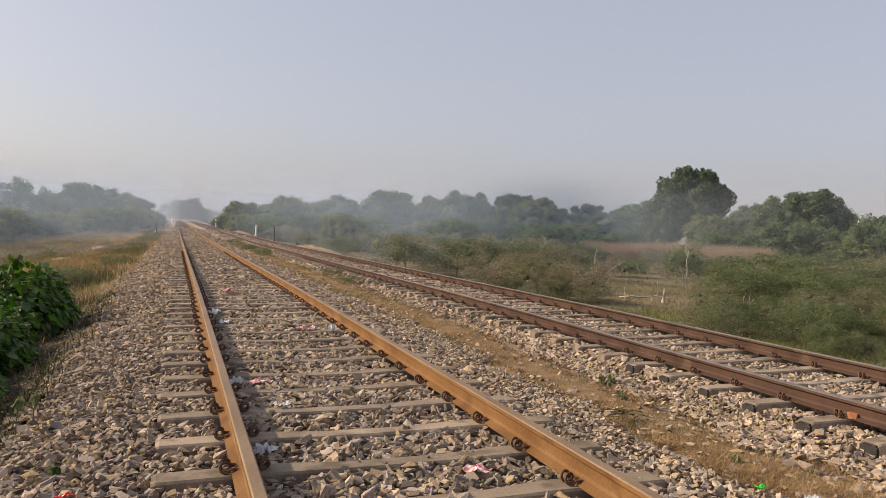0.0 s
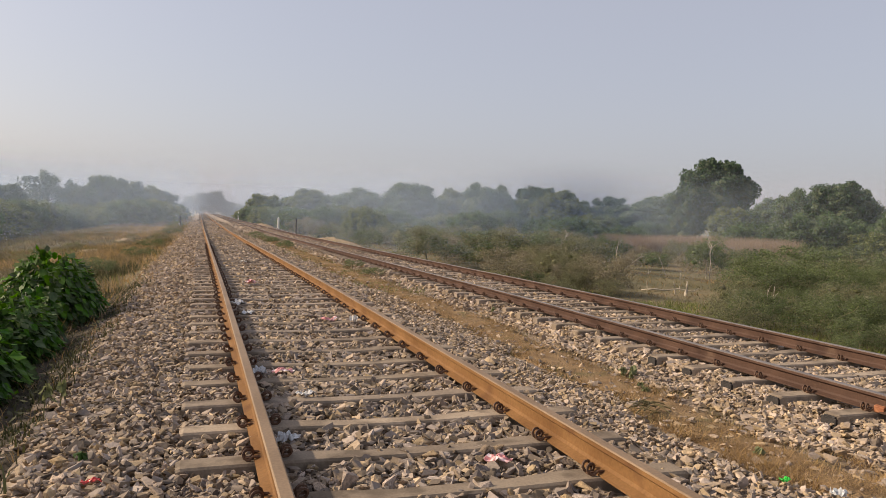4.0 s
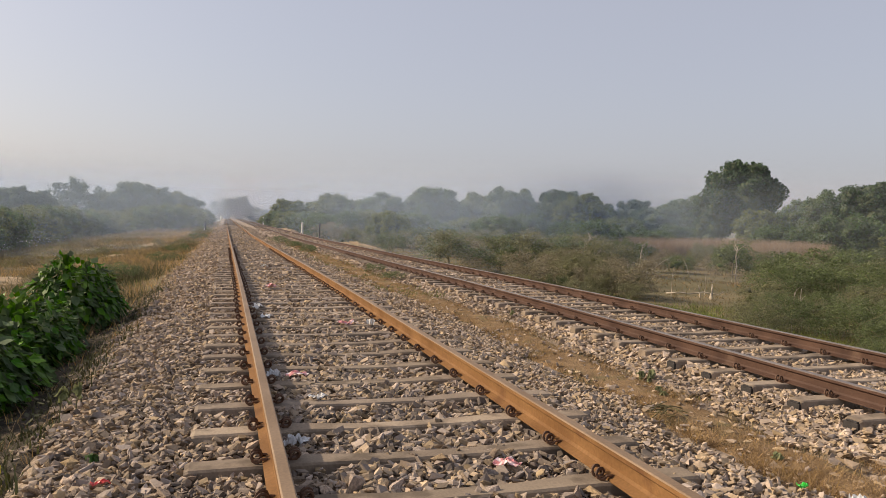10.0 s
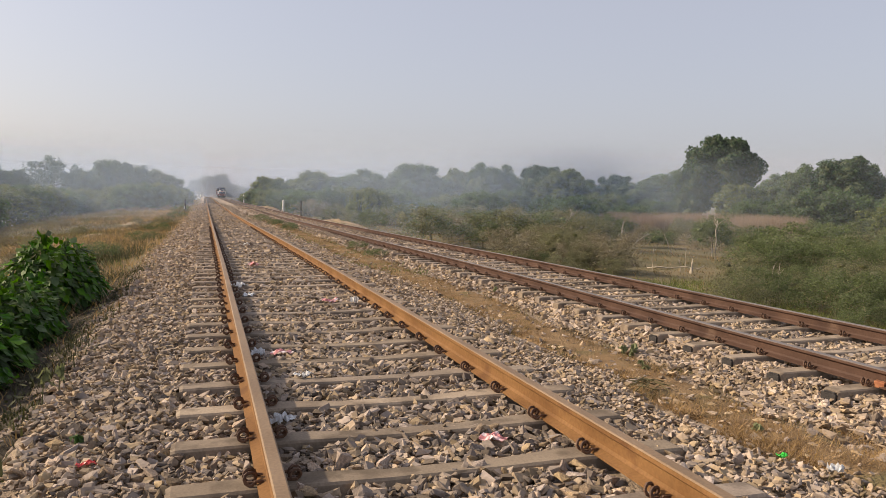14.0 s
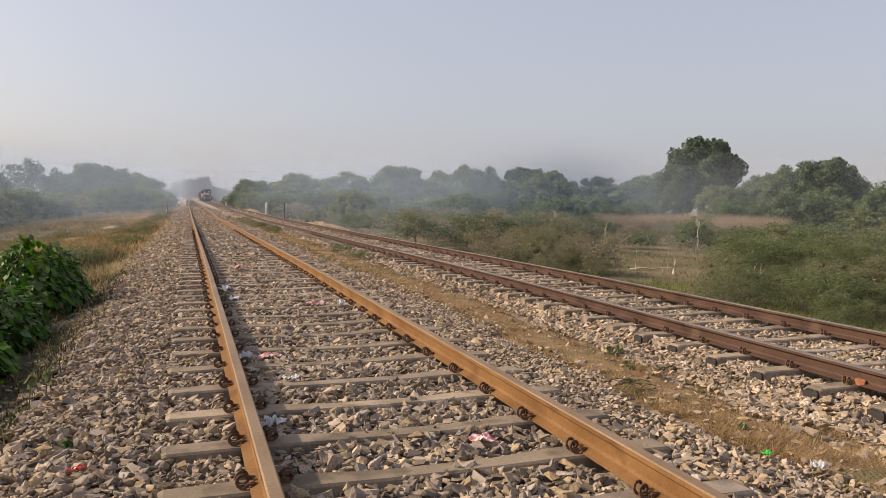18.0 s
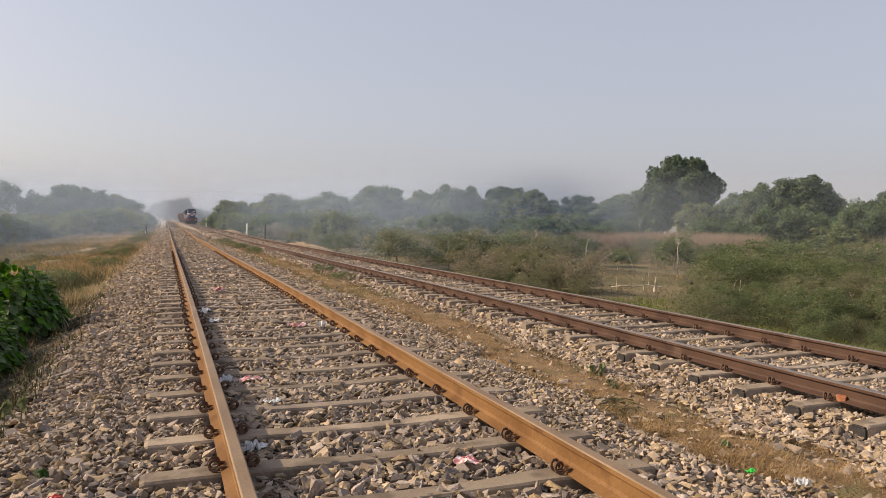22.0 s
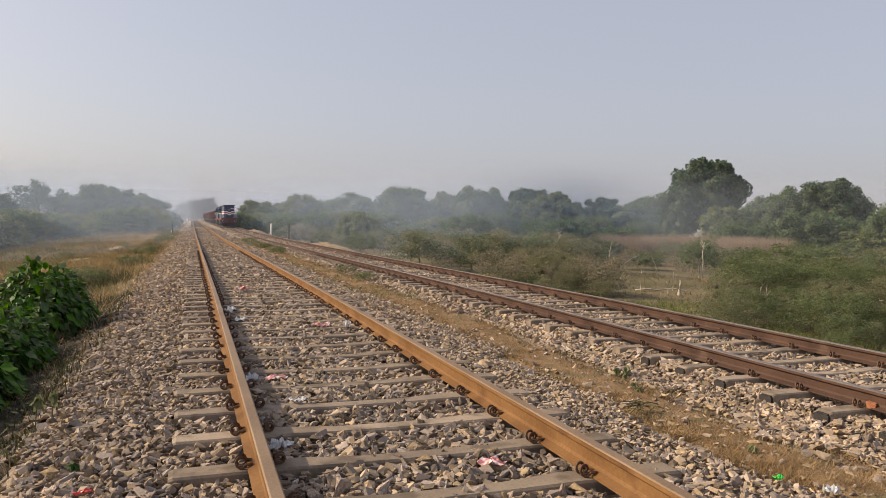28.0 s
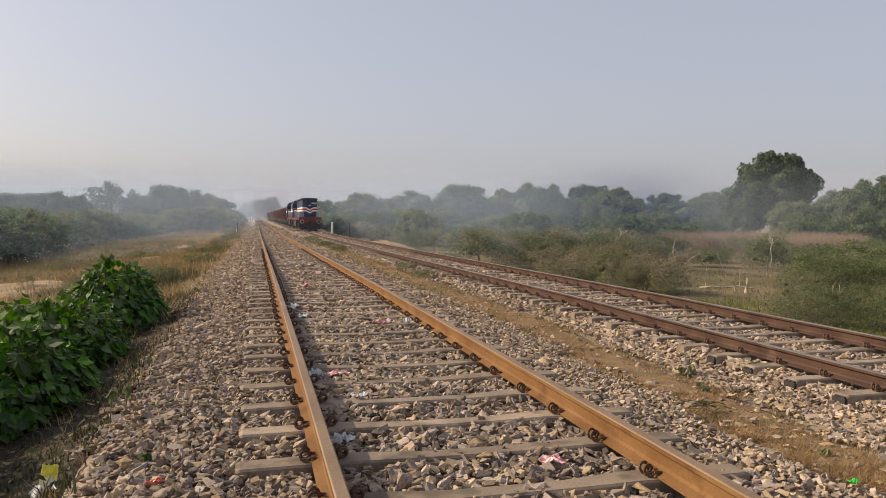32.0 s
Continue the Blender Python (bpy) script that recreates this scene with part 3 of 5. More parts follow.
def tree_kind(seed, height, width, trunk, leaf, clumps, per, material, lobes=6, low=0.0, bark=None, clump=0.08, loose=0.5, core=0.72, single=False, lobe=(0.13, 0.20), base=0.96, inner=None):
    """Trunk with limbs, and a crown of leaf clumps in uneven lobes. Returns two meshes."""
    r = random.Random(seed)
    bm = bmesh.new()
    top = Vector((r.uniform(-0.05, 0.05) * width, r.uniform(-0.05, 0.05) * width, height * 0.5))
    limb_mesh(bm, (0, 0, -0.6), top, trunk, trunk * 0.55, 0.03, r, 8)
    centres, radii, hubs = [], [], []
    mid, half = height * (1 + low) / 2, height * (1 - low) / 2
    for k in range(lobes):
        # billows set round an uneven egg, largest low down
        u = (k + 0.5) / lobes
        rad = r.uniform(*lobe) * width * (0.85 + 0.35 * u)
        up, a = 1 - 1.85 * u, k * 2.4 + r.uniform(-0.35, 0.35)
        out, q = math.sqrt(max(0.05, 1 - up * up)) if up > 0 else base, r.uniform(0.76, 1.03)
        hubs.append((Vector((out * math.cos(a) * (0.5 * width - rad) * q, out * math.sin(a) * (0.5 * width - rad) * q, mid + up * (half - rad * (0.8 if up > 0 else 0.45)) * q)), rad))
        limb_mesh(bm, top * r.uniform(0.3, 0.98), hubs[-1][0], trunk * 0.4, trunk * 0.1, 0.06, r, 5)
    if core:
        hubs.append((Vector((0, 0, mid)), 0.40 * width))
    for k in range(clumps):
        h, rad = hubs[k % lobes]
        d = Vector((r.gauss(0, 1), r.gauss(0, 1), r.gauss(0.15, 0.8))).normalized() * rad * r.uniform(0.78 if core else 0.5, 1.0 if core else 1.05)
        c = h + Vector((d.x, d.y, d.z * 0.8))
        c.z = max(c.z, height * low + r.uniform(0, 0.12) * height)
        centres.append(c[:]), radii.append(r.uniform(0.6, 1.3) * clump * width)
    v, f = leaf_cloud(np.array(centres), np.array(radii), per, leaf, seed, loose)
    f = f[:, :3] if single else np.concatenate([f[:, :3], f[:, [0, 2, 3]]])
    leaves = len(f)
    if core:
        # dense lumpy inner foliage of each lobe, by default coloured for shade behind leaves
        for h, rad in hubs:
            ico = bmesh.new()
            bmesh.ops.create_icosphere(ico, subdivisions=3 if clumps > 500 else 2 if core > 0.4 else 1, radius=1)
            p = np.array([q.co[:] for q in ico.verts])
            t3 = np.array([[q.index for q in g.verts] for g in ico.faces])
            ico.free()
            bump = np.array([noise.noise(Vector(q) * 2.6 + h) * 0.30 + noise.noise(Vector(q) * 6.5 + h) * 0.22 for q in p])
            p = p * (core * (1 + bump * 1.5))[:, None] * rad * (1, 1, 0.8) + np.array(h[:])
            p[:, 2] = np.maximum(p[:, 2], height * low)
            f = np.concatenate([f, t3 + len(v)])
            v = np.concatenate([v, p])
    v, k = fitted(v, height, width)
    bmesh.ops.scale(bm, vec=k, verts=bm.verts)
    return mesh_of("trunk", bm, bark or M_BARK, smooth=True), arrays("crown", v, f, material, inner or M_CROWNSHADE, index=np.arange(len(f)) >= leaves, smooth=bool(core))


def plant(name, meshes, x, y, label, category, group, tall=1.0, turn=0.0, wide=None, lean=0.0):
    """A tree or shrub on the ground; tall and wide are factors on its kind's size."""
    t = thing(name, label, category, group, at=pose(x, y, float(ground_z(x, y)), lean, 0, turn) @ Matrix.Diagonal((wide or tall, wide or tall, tall, 1)))
    part("trunk", meshes[0], None, t)
    part("crown", meshes[1], None, t)
    return t


def bearing(az, d):
    """Place d metres from the viewpoint at az degrees to the right of the track's line."""
    return d * math.sin(radians(az)), d * math.cos(radians(az))


# trees; the numbers are bearing, distance, height, spread
BIG = tree_kind(11, 10, 10, 0.3, 0.28, 1200, 26, M_LEAFDARK, 34, 0.10, clump=0.036, loose=1.1, core=0.75, lobe=(0.10, 0.16), base=0.66)
BROAD = tree_kind(23, 10, 10, 0.3, 0.28, 1000, 26, M_LEAFDARK, 30, 0.02, clump=0.036, loose=1.1, core=0.75, lobe=(0.10, 0.17))
KINDS = [tree_kind(40 + k, 10, 10, 0.26, 0.36, 620, 24, (M_LEAFDARK, M_LEAF, M_LEAFDARK, M_LEAF, M_LEAFOLIVE)[k], 20, 0.0, clump=0.042, loose=1.2, single=True, core=0.68, lobe=(0.11, 0.18)) for k in range(5)]
OPEN = tree_kind(77, 10, 10, 0.3, 0.34, 200, 26, M_LEAFDARK, 9, 0.22, clump=0.055, loose=0.9, core=0)
THICKET = [tree_kind(90 + k, 6, 10, 0.16, 0.42, 420, 22, (M_LEAF, M_LEAFOLIVE, M_LEAF)[k], 22, 0.0, clump=0.05, loose=1.1, single=True, core=0.6, lobe=(0.10, 0.16)) for k in range(3)]
SCRUBS = [tree_kind(60 + k, 2.4, 3.4, 0.05, 0.13, 110, 24, (M_SCRUB, M_SCRUBGREEN, M_SCRUBDRY, M_SCRUB, M_SCRUB, M_SCRUB)[k], 9, 0.0, clump=0.075, loose=1.2, core=0, single=True, bark=M_SCRUBDRY) for k in range(6)]
DENSE = [tree_kind(190 + k, 2.4, 3.4, 0.03, 0.10, 190, 22, (M_SCRUB, M_SCRUB, M_SCRUBGREEN)[k], 11, 0.0, clump=0.075, loose=1.1, single=True, core=0.32, inner=M_SCRUBGREEN) for k in range(3)]
NEARSCRUBS = [tree_kind(160 + k, 2.4, 3.2, 0.045, 0.075, 190, 40, (M_SCRUB, M_SCRUBGREEN, M_SCRUBDRY, M_SCRUB, M_SCRUB)[k], 10, 0.0, clump=0.075, loose=1.0, core=0, single=True, bark=M_SCRUBDRY) for k in range(5)]
r = random.Random(5)
SKYLINE = ((4.5, 205, 8.0, 7.7), (6.1, 190, 7.0, 8.3), (8.0, 180, 8.9, 9.5), (10.0, 175, 7.9, 8.0), (11.7, 160, 9.0, 9.3), (13.4, 165, 7.5, 6.4), (15.4, 155, 10.3, 9.3), (17.0, 160, 7.6, 6.2), (18.8, 165, 9.9, 7.2), (20.8, 150, 10.4, 6.8), (21.9, 152, 10.2, 6.3), (23.2, 160, 7.9, 6.2), (24.8, 140, 9.7, 6.5), (26.6, 130, 8.6, 7.8), (28.2, 150, 7.5, 6.0), (30.4, 205, 10.2, 7.6), (32.1, 190, 8.3, 9.8), (34.1, 195, 10.8, 13.0))
for az, d, h, w in SKYLINE:
    plant("tree", r.choice(KINDS), *bearing(az, d), "dusty green tree in the hazy line beyond the fields", "tree", "tree line beyond the fields", h / 10, r.uniform(0, 360), w * 1.22 / 10)
plant("tree", BIG, *bearing(37.9, 128), "tall dark green tree with a full rounded crown", "tree", "", 1.37, 20, 1.10)
RIGHT = ((35.9, 126, 9.0, 5.4), (41.5, 160, 9.1, 7.1), (43.3, 112, 8.7, 6.2), (45.3, 105, 9.2, 8.5), (46.8, 108, 8.6, 5.0), (40.8, 120, 6.2, 5.9), (50.6, 120, 6.8, 5.6), (51.4, 115, 8.0, 8.1), (54.1, 110, 8.1, 7.5), (47.9, 110, 5.2, 4.4), (38.9, 115, 6.4, 5.7), (34.9, 150, 6.4, 7.6))
for k, (az, d, h, w) in enumerate(RIGHT):
    plant("tree", BROAD if w > 8.0 else r.choice(KINDS), *bearing(az, d), "broad dusty green tree at the edge of the scrub", "tree", "trees at the edge of the scrub", h / 10, r.uniform(0, 360), w * 1.1 / 10)
FILL = ((7.5, 120, 4.5, 6.2), (9.0, 110, 4.2, 4.1), (10.4, 112, 4.1, 5.0), (12.1, 105, 3.9, 4.7), (13.8, 105, 5.1, 6.3), (16.0, 100, 4.1, 5.2), (17.9, 105, 4.8, 6.3), (20.3, 100, 4.5, 5.3), (22.4, 98, 4.2, 5.1), (24.1, 95, 4.8, 5.0), (25.8, 92, 4.7, 4.8), (27.7, 98, 4.7, 5.8), (29.6, 105, 4.4, 5.4), (31.5, 110, 4.3, 5.7), (33.1, 115, 4.3, 5.0), (40.4, 100, 4.0, 5.6), (42.6, 95, 3.8, 5.3), (44.4, 95, 4.2, 5.8), (46.2, 92, 4.2, 5.6), (47.8, 90, 4.3, 5.4), (49.8, 90, 4.7, 5.3))
for az, d, h, w in FILL:
    d, h = d * r.uniform(0.88, 1.12), h * r.uniform(0.72, 1.2)
    plant("tree", r.choice(THICKET), *bearing(az, d), "low thick green tree among the scrub", "tree", "low trees among the scrub", h / 6, r.uniform(0, 360), w * 1.25 / 10)
LEFT = ((-15.5, 150, 7.3, 8.3), (-13.7, 140, 7.1, 7.0), (-12.2, 140, 6.6, 6.3), (-14.9, 120, 5.7, 5.2), (-9.9, 150, 9.6, 6.9), (-8.0, 160, 7.5, 6.0), (-6.2, 150, 8.9, 6.6), (-7.1, 150, 7.1, 6.0), (-4.8, 155, 7.7, 6.4), (-3.5, 160, 7.1, 6.0), (-2.5, 165, 6.1, 5.4), (-0.4, 375, 8.6, 8.0), (0.3, 380, 9.6, 7.5), (1.05, 385, 11.0, 8.0), (1.9, 380, 7.6, 7.0), (2.6, 375, 6.8, 7.5), (3.4, 360, 5.6, 8.5), (-16.9, 140, 6.7, 7.6))
for k, (az, d, h, w) in enumerate(LEFT):
    plant("tree", OPEN if k == 4 else r.choice(KINDS), *bearing(az, d), "grey green tree veiled by morning haze", "tree", "hazy trees along the line", h / 10, r.uniform(0, 360), w * 1.15 / 10)
for az, d, h, w in ((-4.3, 112, 3.6, 6.0), (-3.5, 122, 3.8, 6.0), (-2.9, 134, 3.8, 5.6), (-2.3, 146, 3.6, 5.4), (-1.8, 158, 3.4, 5.0), (-5.2, 118, 3.4, 6.0), (4.0, 170, 4.0, 6.0), (4.9, 160, 4.2, 6.5), (6.0, 150, 4.4, 6.5), (7.2, 140, 4.4, 6.5), (3.4, 200, 3.6, 6.0)):
    plant("shrub", r.choice(THICKET), *bearing(az, d), "dull green thicket at the foot of hazy trees", "shrub", "thickets along the line", h / 6, r.uniform(0, 360), w * 1.2 / 10)
# a thick hedge of thorn scrub left of the line
for k in range(60):
    u = max(0.0, (k + r.uniform(-0.3, 0.3)) / 60)
    y = 46 + 190 * u ** 1.4
    x = -19.5 + 1.5 * u - r.choice((0, 0, 3.0, 6.0)) + r.uniform(-0.8, 0.8)
    plant("shrub", r.choice(THICKET), x, y, "dark green thorn shrub in a dense hedge", "shrub", "hedge left of the line", r.uniform(3.3, 4.1) / 6, r.uniform(0, 360), r.uniform(5.5, 8.0) / 10)
# scrub on the low field right of the line
spots = []
for az0, az1, d0, d1, n, h0, h1 in ((6, 20, 75, 120, 30, 1.5, 2.8), (16, 30, 50, 85, 36, 1.6, 3.0), (22, 30.5, 37, 50, 7, 1.4, 2.2), (30, 40, 62, 84, 16, 1.2, 2.0), (40, 55, 38, 95, 48, 1.5, 2.5), (39.3, 41.8, 25, 29, 3, 1.2, 1.6), (42.5, 56, 27, 40, 22, 0.9, 1.7), (45, 54, 23, 28, 6, 0.6, 1.1), (24, 31, 31, 38, 5, 0.9, 1.4)):
    for k in range(n):
        az, d = az0 + (az1 - az0) * (k + r.random()) / n, d0 + (d1 - d0) * r.random()
        x, y = bearing(az, d)
        if x > 14 or h1 > 5:
            spots.append((x, y, r.uniform(h0, h1)))
for x, y, h in spots:
    dense, far = r.random() < (0.22 if x > 0.8 * y else 0.08) and math.hypot(x, y) > 42, math.hypot(x, y) > 50
    green = math.degrees(math.atan2(x, y)) > 40 and r.random() < 0.6
    kind = (DENSE[2] if dense else SCRUBS[1] if far else NEARSCRUBS[1]) if green else r.choice(DENSE if dense else SCRUBS if far else NEARSCRUBS)
    wide = h * r.uniform(0.9, 1.35)
    plant("shrub", kind, x, y, "dense green shrub on the field" if dense else "dusty olive thorn shrub on the field", "shrub", "thorn scrub on the field", h / 2.4, r.uniform(0, 360), wide / 2.4)


SMALL = tree_kind(81, 3.0, 3.3, 0.05, 0.11, 170, 34, M_SCRUBGREEN, 11, 0.12, clump=0.085, loose=1.1, core=0.3, single=True, bark=M_DEADWOOD, inner=M_SCRUBGREEN)
plant("tree", SMALL, 34.3, 44.9, "small round dark green tree on the field", "tree", "")
# distinct shrubs just beyond the far track
NEARDENSE = [tree_kind(210 + k, 2.4, 3.4, 0.03, 0.075, 240, 34, (M_SCRUB, M_SCRUB)[k], 11, 0.0, clump=0.07, loose=1.2, single=True, core=0.30, inner=M_SCRUB) for k in range(2)]
for k, (az, d, h, w) in enumerate(((39.6, 33, 1.6, 2.4), (42.1, 30, 1.2, 1.9), (46.2, 34, 1.5, 2.6), (49.5, 36, 1.6, 2.6), (30.2, 40, 1.4, 2.6), (26.8, 42, 2.0, 2.8), (28.4, 45, 1.7, 2.3))):
    plant("shrub", NEARDENSE[1 if k in (2, 5) else 0], *bearing(az, d), "rounded green shrub beside the railway bank", "shrub", "shrubs along the bank", h / 2.4, r.uniform(0, 360), w / 3.4)
# low weedy clumps on the left bank
for k in range(34):
    u = (k + r.random()) / 34
    y = 15 + 60 * u ** 1.5
    plant("weed", SCRUBS[r.choice((0, 2, 4))], r.uniform(-13, -3.2), y, "low dull green weed clump on the dry bank", "weed", "weeds on the bank", r.uniform(0.25, 0.6) / 2.4, r.uniform(0, 360), r.uniform(0.4, 0.9) / 2.4)


# rank green clumps where the bank meets the ballast
for x, y, h, w in ((-2.7, 23.5, 0.55, 1.3), (-3.5, 25.5, 0.5, 1.4), (-2.2, 31, 0.5, 1.2), (-2.0, 38, 0.55, 1.2), (-2.3, 50, 0.6, 1.6), (-1.9, 62, 0.6, 1.5), (-2.1, 76, 0.75, 2.0), (-2.6, 95, 0.8, 2.4), (-3.2, 17.5, 0.45, 1.1)):
    plant("weed", SCRUBS[r.choice((0, 1))], x, y, "rank green weed clump at the ballast edge", "weed", "weeds on the bank", h / 2.4, r.uniform(0, 360), w / 3.4)
# weed clumps between the tracks
for x, y, h, w in ((4.15, 46.5, 0.42, 1.0), (4.2, 39.0, 0.36, 0.9), (4.05, 54.0, 0.40, 1.1), (4.72, 23.9, 0.30, 0.7), (4.64, 20.8, 0.26, 0.75), (4.6, 42.1, 0.34, 0.9), (4.46, 47.6, 0.36, 0.9), (4.3, 62.0, 0.4, 1.2)):
    plant("weed", SCRUBS[1], x, y, "low green weed clump between the tracks", "weed", "weeds between the tracks", h / 2.4, r.uniform(0, 360), w / 3.4)


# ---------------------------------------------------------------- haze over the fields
def haze_material(name, opacity, height, tone, thin=0.0, left_tone=None, reach=100.0):
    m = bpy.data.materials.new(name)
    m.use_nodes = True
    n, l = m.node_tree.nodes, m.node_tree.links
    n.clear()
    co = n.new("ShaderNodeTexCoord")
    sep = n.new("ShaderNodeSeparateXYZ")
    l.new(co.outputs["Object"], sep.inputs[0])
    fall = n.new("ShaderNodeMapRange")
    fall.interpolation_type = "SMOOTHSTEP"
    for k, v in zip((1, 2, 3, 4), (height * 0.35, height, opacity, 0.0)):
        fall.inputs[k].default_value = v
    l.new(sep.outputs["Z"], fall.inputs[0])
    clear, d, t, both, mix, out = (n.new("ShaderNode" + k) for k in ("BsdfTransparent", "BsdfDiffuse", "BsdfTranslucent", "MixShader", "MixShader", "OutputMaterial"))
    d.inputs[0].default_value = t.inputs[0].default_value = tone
    if left_tone:
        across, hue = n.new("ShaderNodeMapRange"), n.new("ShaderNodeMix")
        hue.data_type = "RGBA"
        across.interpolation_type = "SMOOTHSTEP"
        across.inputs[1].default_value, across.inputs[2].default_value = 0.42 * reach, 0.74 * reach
        hue.inputs[6].default_value, hue.inputs[7].default_value = left_tone, tone
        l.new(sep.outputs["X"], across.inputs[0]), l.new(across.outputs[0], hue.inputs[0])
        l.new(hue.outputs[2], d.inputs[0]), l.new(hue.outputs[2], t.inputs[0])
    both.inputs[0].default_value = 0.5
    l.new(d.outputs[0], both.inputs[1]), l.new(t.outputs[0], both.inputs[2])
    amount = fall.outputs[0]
    if left_tone:
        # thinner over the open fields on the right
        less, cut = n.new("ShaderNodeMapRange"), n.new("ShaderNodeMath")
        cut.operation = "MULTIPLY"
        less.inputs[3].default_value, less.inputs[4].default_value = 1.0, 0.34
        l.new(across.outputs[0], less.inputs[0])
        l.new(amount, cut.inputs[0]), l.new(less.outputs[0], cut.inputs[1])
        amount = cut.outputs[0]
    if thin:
        # sheet thinned along the railway so that the train shows darker
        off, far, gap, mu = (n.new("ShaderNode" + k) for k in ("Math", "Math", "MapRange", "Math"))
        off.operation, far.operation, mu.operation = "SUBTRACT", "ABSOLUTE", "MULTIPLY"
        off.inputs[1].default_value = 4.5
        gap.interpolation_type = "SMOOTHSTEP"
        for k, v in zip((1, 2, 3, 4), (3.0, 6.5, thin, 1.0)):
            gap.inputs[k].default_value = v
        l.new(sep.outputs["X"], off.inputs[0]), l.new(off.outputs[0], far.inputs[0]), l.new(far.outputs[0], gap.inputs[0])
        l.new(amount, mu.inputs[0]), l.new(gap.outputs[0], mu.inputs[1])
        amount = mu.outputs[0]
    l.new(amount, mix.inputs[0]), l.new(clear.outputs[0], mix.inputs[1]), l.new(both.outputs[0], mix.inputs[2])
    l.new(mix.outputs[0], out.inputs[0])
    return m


# sheet tints put the air's light into colour; ROSY colours the sky's horizon
PALE, BLUISH, ROSY, DIM = (0.70, 0.80, 0.91, 1), (0.64, 0.77, 0.95, 1), (0.90, 0.83, 0.84, 1), (0.68, 0.76, 0.92, 1)
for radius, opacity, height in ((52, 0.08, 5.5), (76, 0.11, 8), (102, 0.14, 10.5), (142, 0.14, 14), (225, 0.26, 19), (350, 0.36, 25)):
    # see-through arcs round the viewpoint stand in for haze; ripples even out their brightness
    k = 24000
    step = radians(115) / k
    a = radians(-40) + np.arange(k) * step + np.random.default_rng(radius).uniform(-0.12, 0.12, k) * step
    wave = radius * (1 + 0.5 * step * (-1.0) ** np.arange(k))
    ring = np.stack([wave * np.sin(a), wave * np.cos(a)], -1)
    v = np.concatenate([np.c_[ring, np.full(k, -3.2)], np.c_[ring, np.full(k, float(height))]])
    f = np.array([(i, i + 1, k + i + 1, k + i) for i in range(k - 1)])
    tagged(new("haze_bank", arrays("haze_bank", v, f, haze_material("morning_haze", opacity, height, ROSY if radius > 300 else PALE, 0.12 if 50 < radius < 120 else 0.3 if 120 < radius < 300 else 0.0, DIM if radius > 300 else BLUISH, radius * 0.5 if radius > 300 else radius))), "see-through tinted sheet standing in for pale haze over the fields", "haze", kind="structure")


# added see-through sheet, its tint standing in for smoke haze over the left field
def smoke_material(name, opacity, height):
    """Sheet tint that fades out towards the railway, where the sheet ends."""
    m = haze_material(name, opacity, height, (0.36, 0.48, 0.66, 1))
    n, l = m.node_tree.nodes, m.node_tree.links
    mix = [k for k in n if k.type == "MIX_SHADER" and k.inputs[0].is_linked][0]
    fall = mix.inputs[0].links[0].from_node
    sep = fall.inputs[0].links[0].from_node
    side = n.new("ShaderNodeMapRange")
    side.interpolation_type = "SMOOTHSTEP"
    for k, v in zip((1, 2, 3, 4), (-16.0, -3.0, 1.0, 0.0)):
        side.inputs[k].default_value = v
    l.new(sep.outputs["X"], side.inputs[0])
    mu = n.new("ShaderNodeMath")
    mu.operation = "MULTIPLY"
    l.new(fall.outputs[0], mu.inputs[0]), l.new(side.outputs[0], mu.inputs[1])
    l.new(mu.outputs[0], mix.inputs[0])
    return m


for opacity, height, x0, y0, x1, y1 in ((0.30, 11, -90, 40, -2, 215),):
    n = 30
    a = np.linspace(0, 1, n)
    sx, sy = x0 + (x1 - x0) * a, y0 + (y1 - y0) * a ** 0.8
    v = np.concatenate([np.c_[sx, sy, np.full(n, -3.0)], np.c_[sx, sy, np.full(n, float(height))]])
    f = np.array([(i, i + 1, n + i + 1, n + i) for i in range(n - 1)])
    tagged(new("smoke_bank", arrays("smoke_bank", v, f, smoke_material("smoke_tint", opacity, height), smooth=True)), "see-through sheet tinted as thin blue smoke haze beside the hedge", "smoke", kind="structure")


# ---------------------------------------------------------------- grass
def blades(x, y, z, h, lean, width, seed, plain=False):
    """Grass blades, each a bent strip, or a plain sliver far off."""
    r = np.random.default_rng(seed)
    n = len(x)
    a = r.uniform(0, 2 * np.pi, n)
    dx, dy = np.cos(a), np.sin(a)
    l = lean * h * r.uniform(0.2, 1.0, n)
    b = np.stack([x, y, z - 0.02], -1)
    side = np.stack([-dy, dx, np.zeros(n)], -1) * (width * r.uniform(0.6, 1.4, n))[:, None]
    mid = b + np.stack([dx * l * 0.3, dy * l * 0.3, h * 0.6], -1)
    tip = b + np.stack([dx * l, dy * l, h], -1)
    if plain:
        return np.stack([b - side, b + side, tip], 1).reshape(-1, 3), np.arange(n * 3).reshape(n, 3)
    v = np.stack([b - side, b + side, mid + side * 0.7, tip, mid - side * 0.7], 1).reshape(-1, 3)
    k = np.arange(n)[:, None] * 5
    f = np.concatenate([k + (0, 1, 2), k + (0, 2, 4), k + (4, 2, 3)])
    return v, f


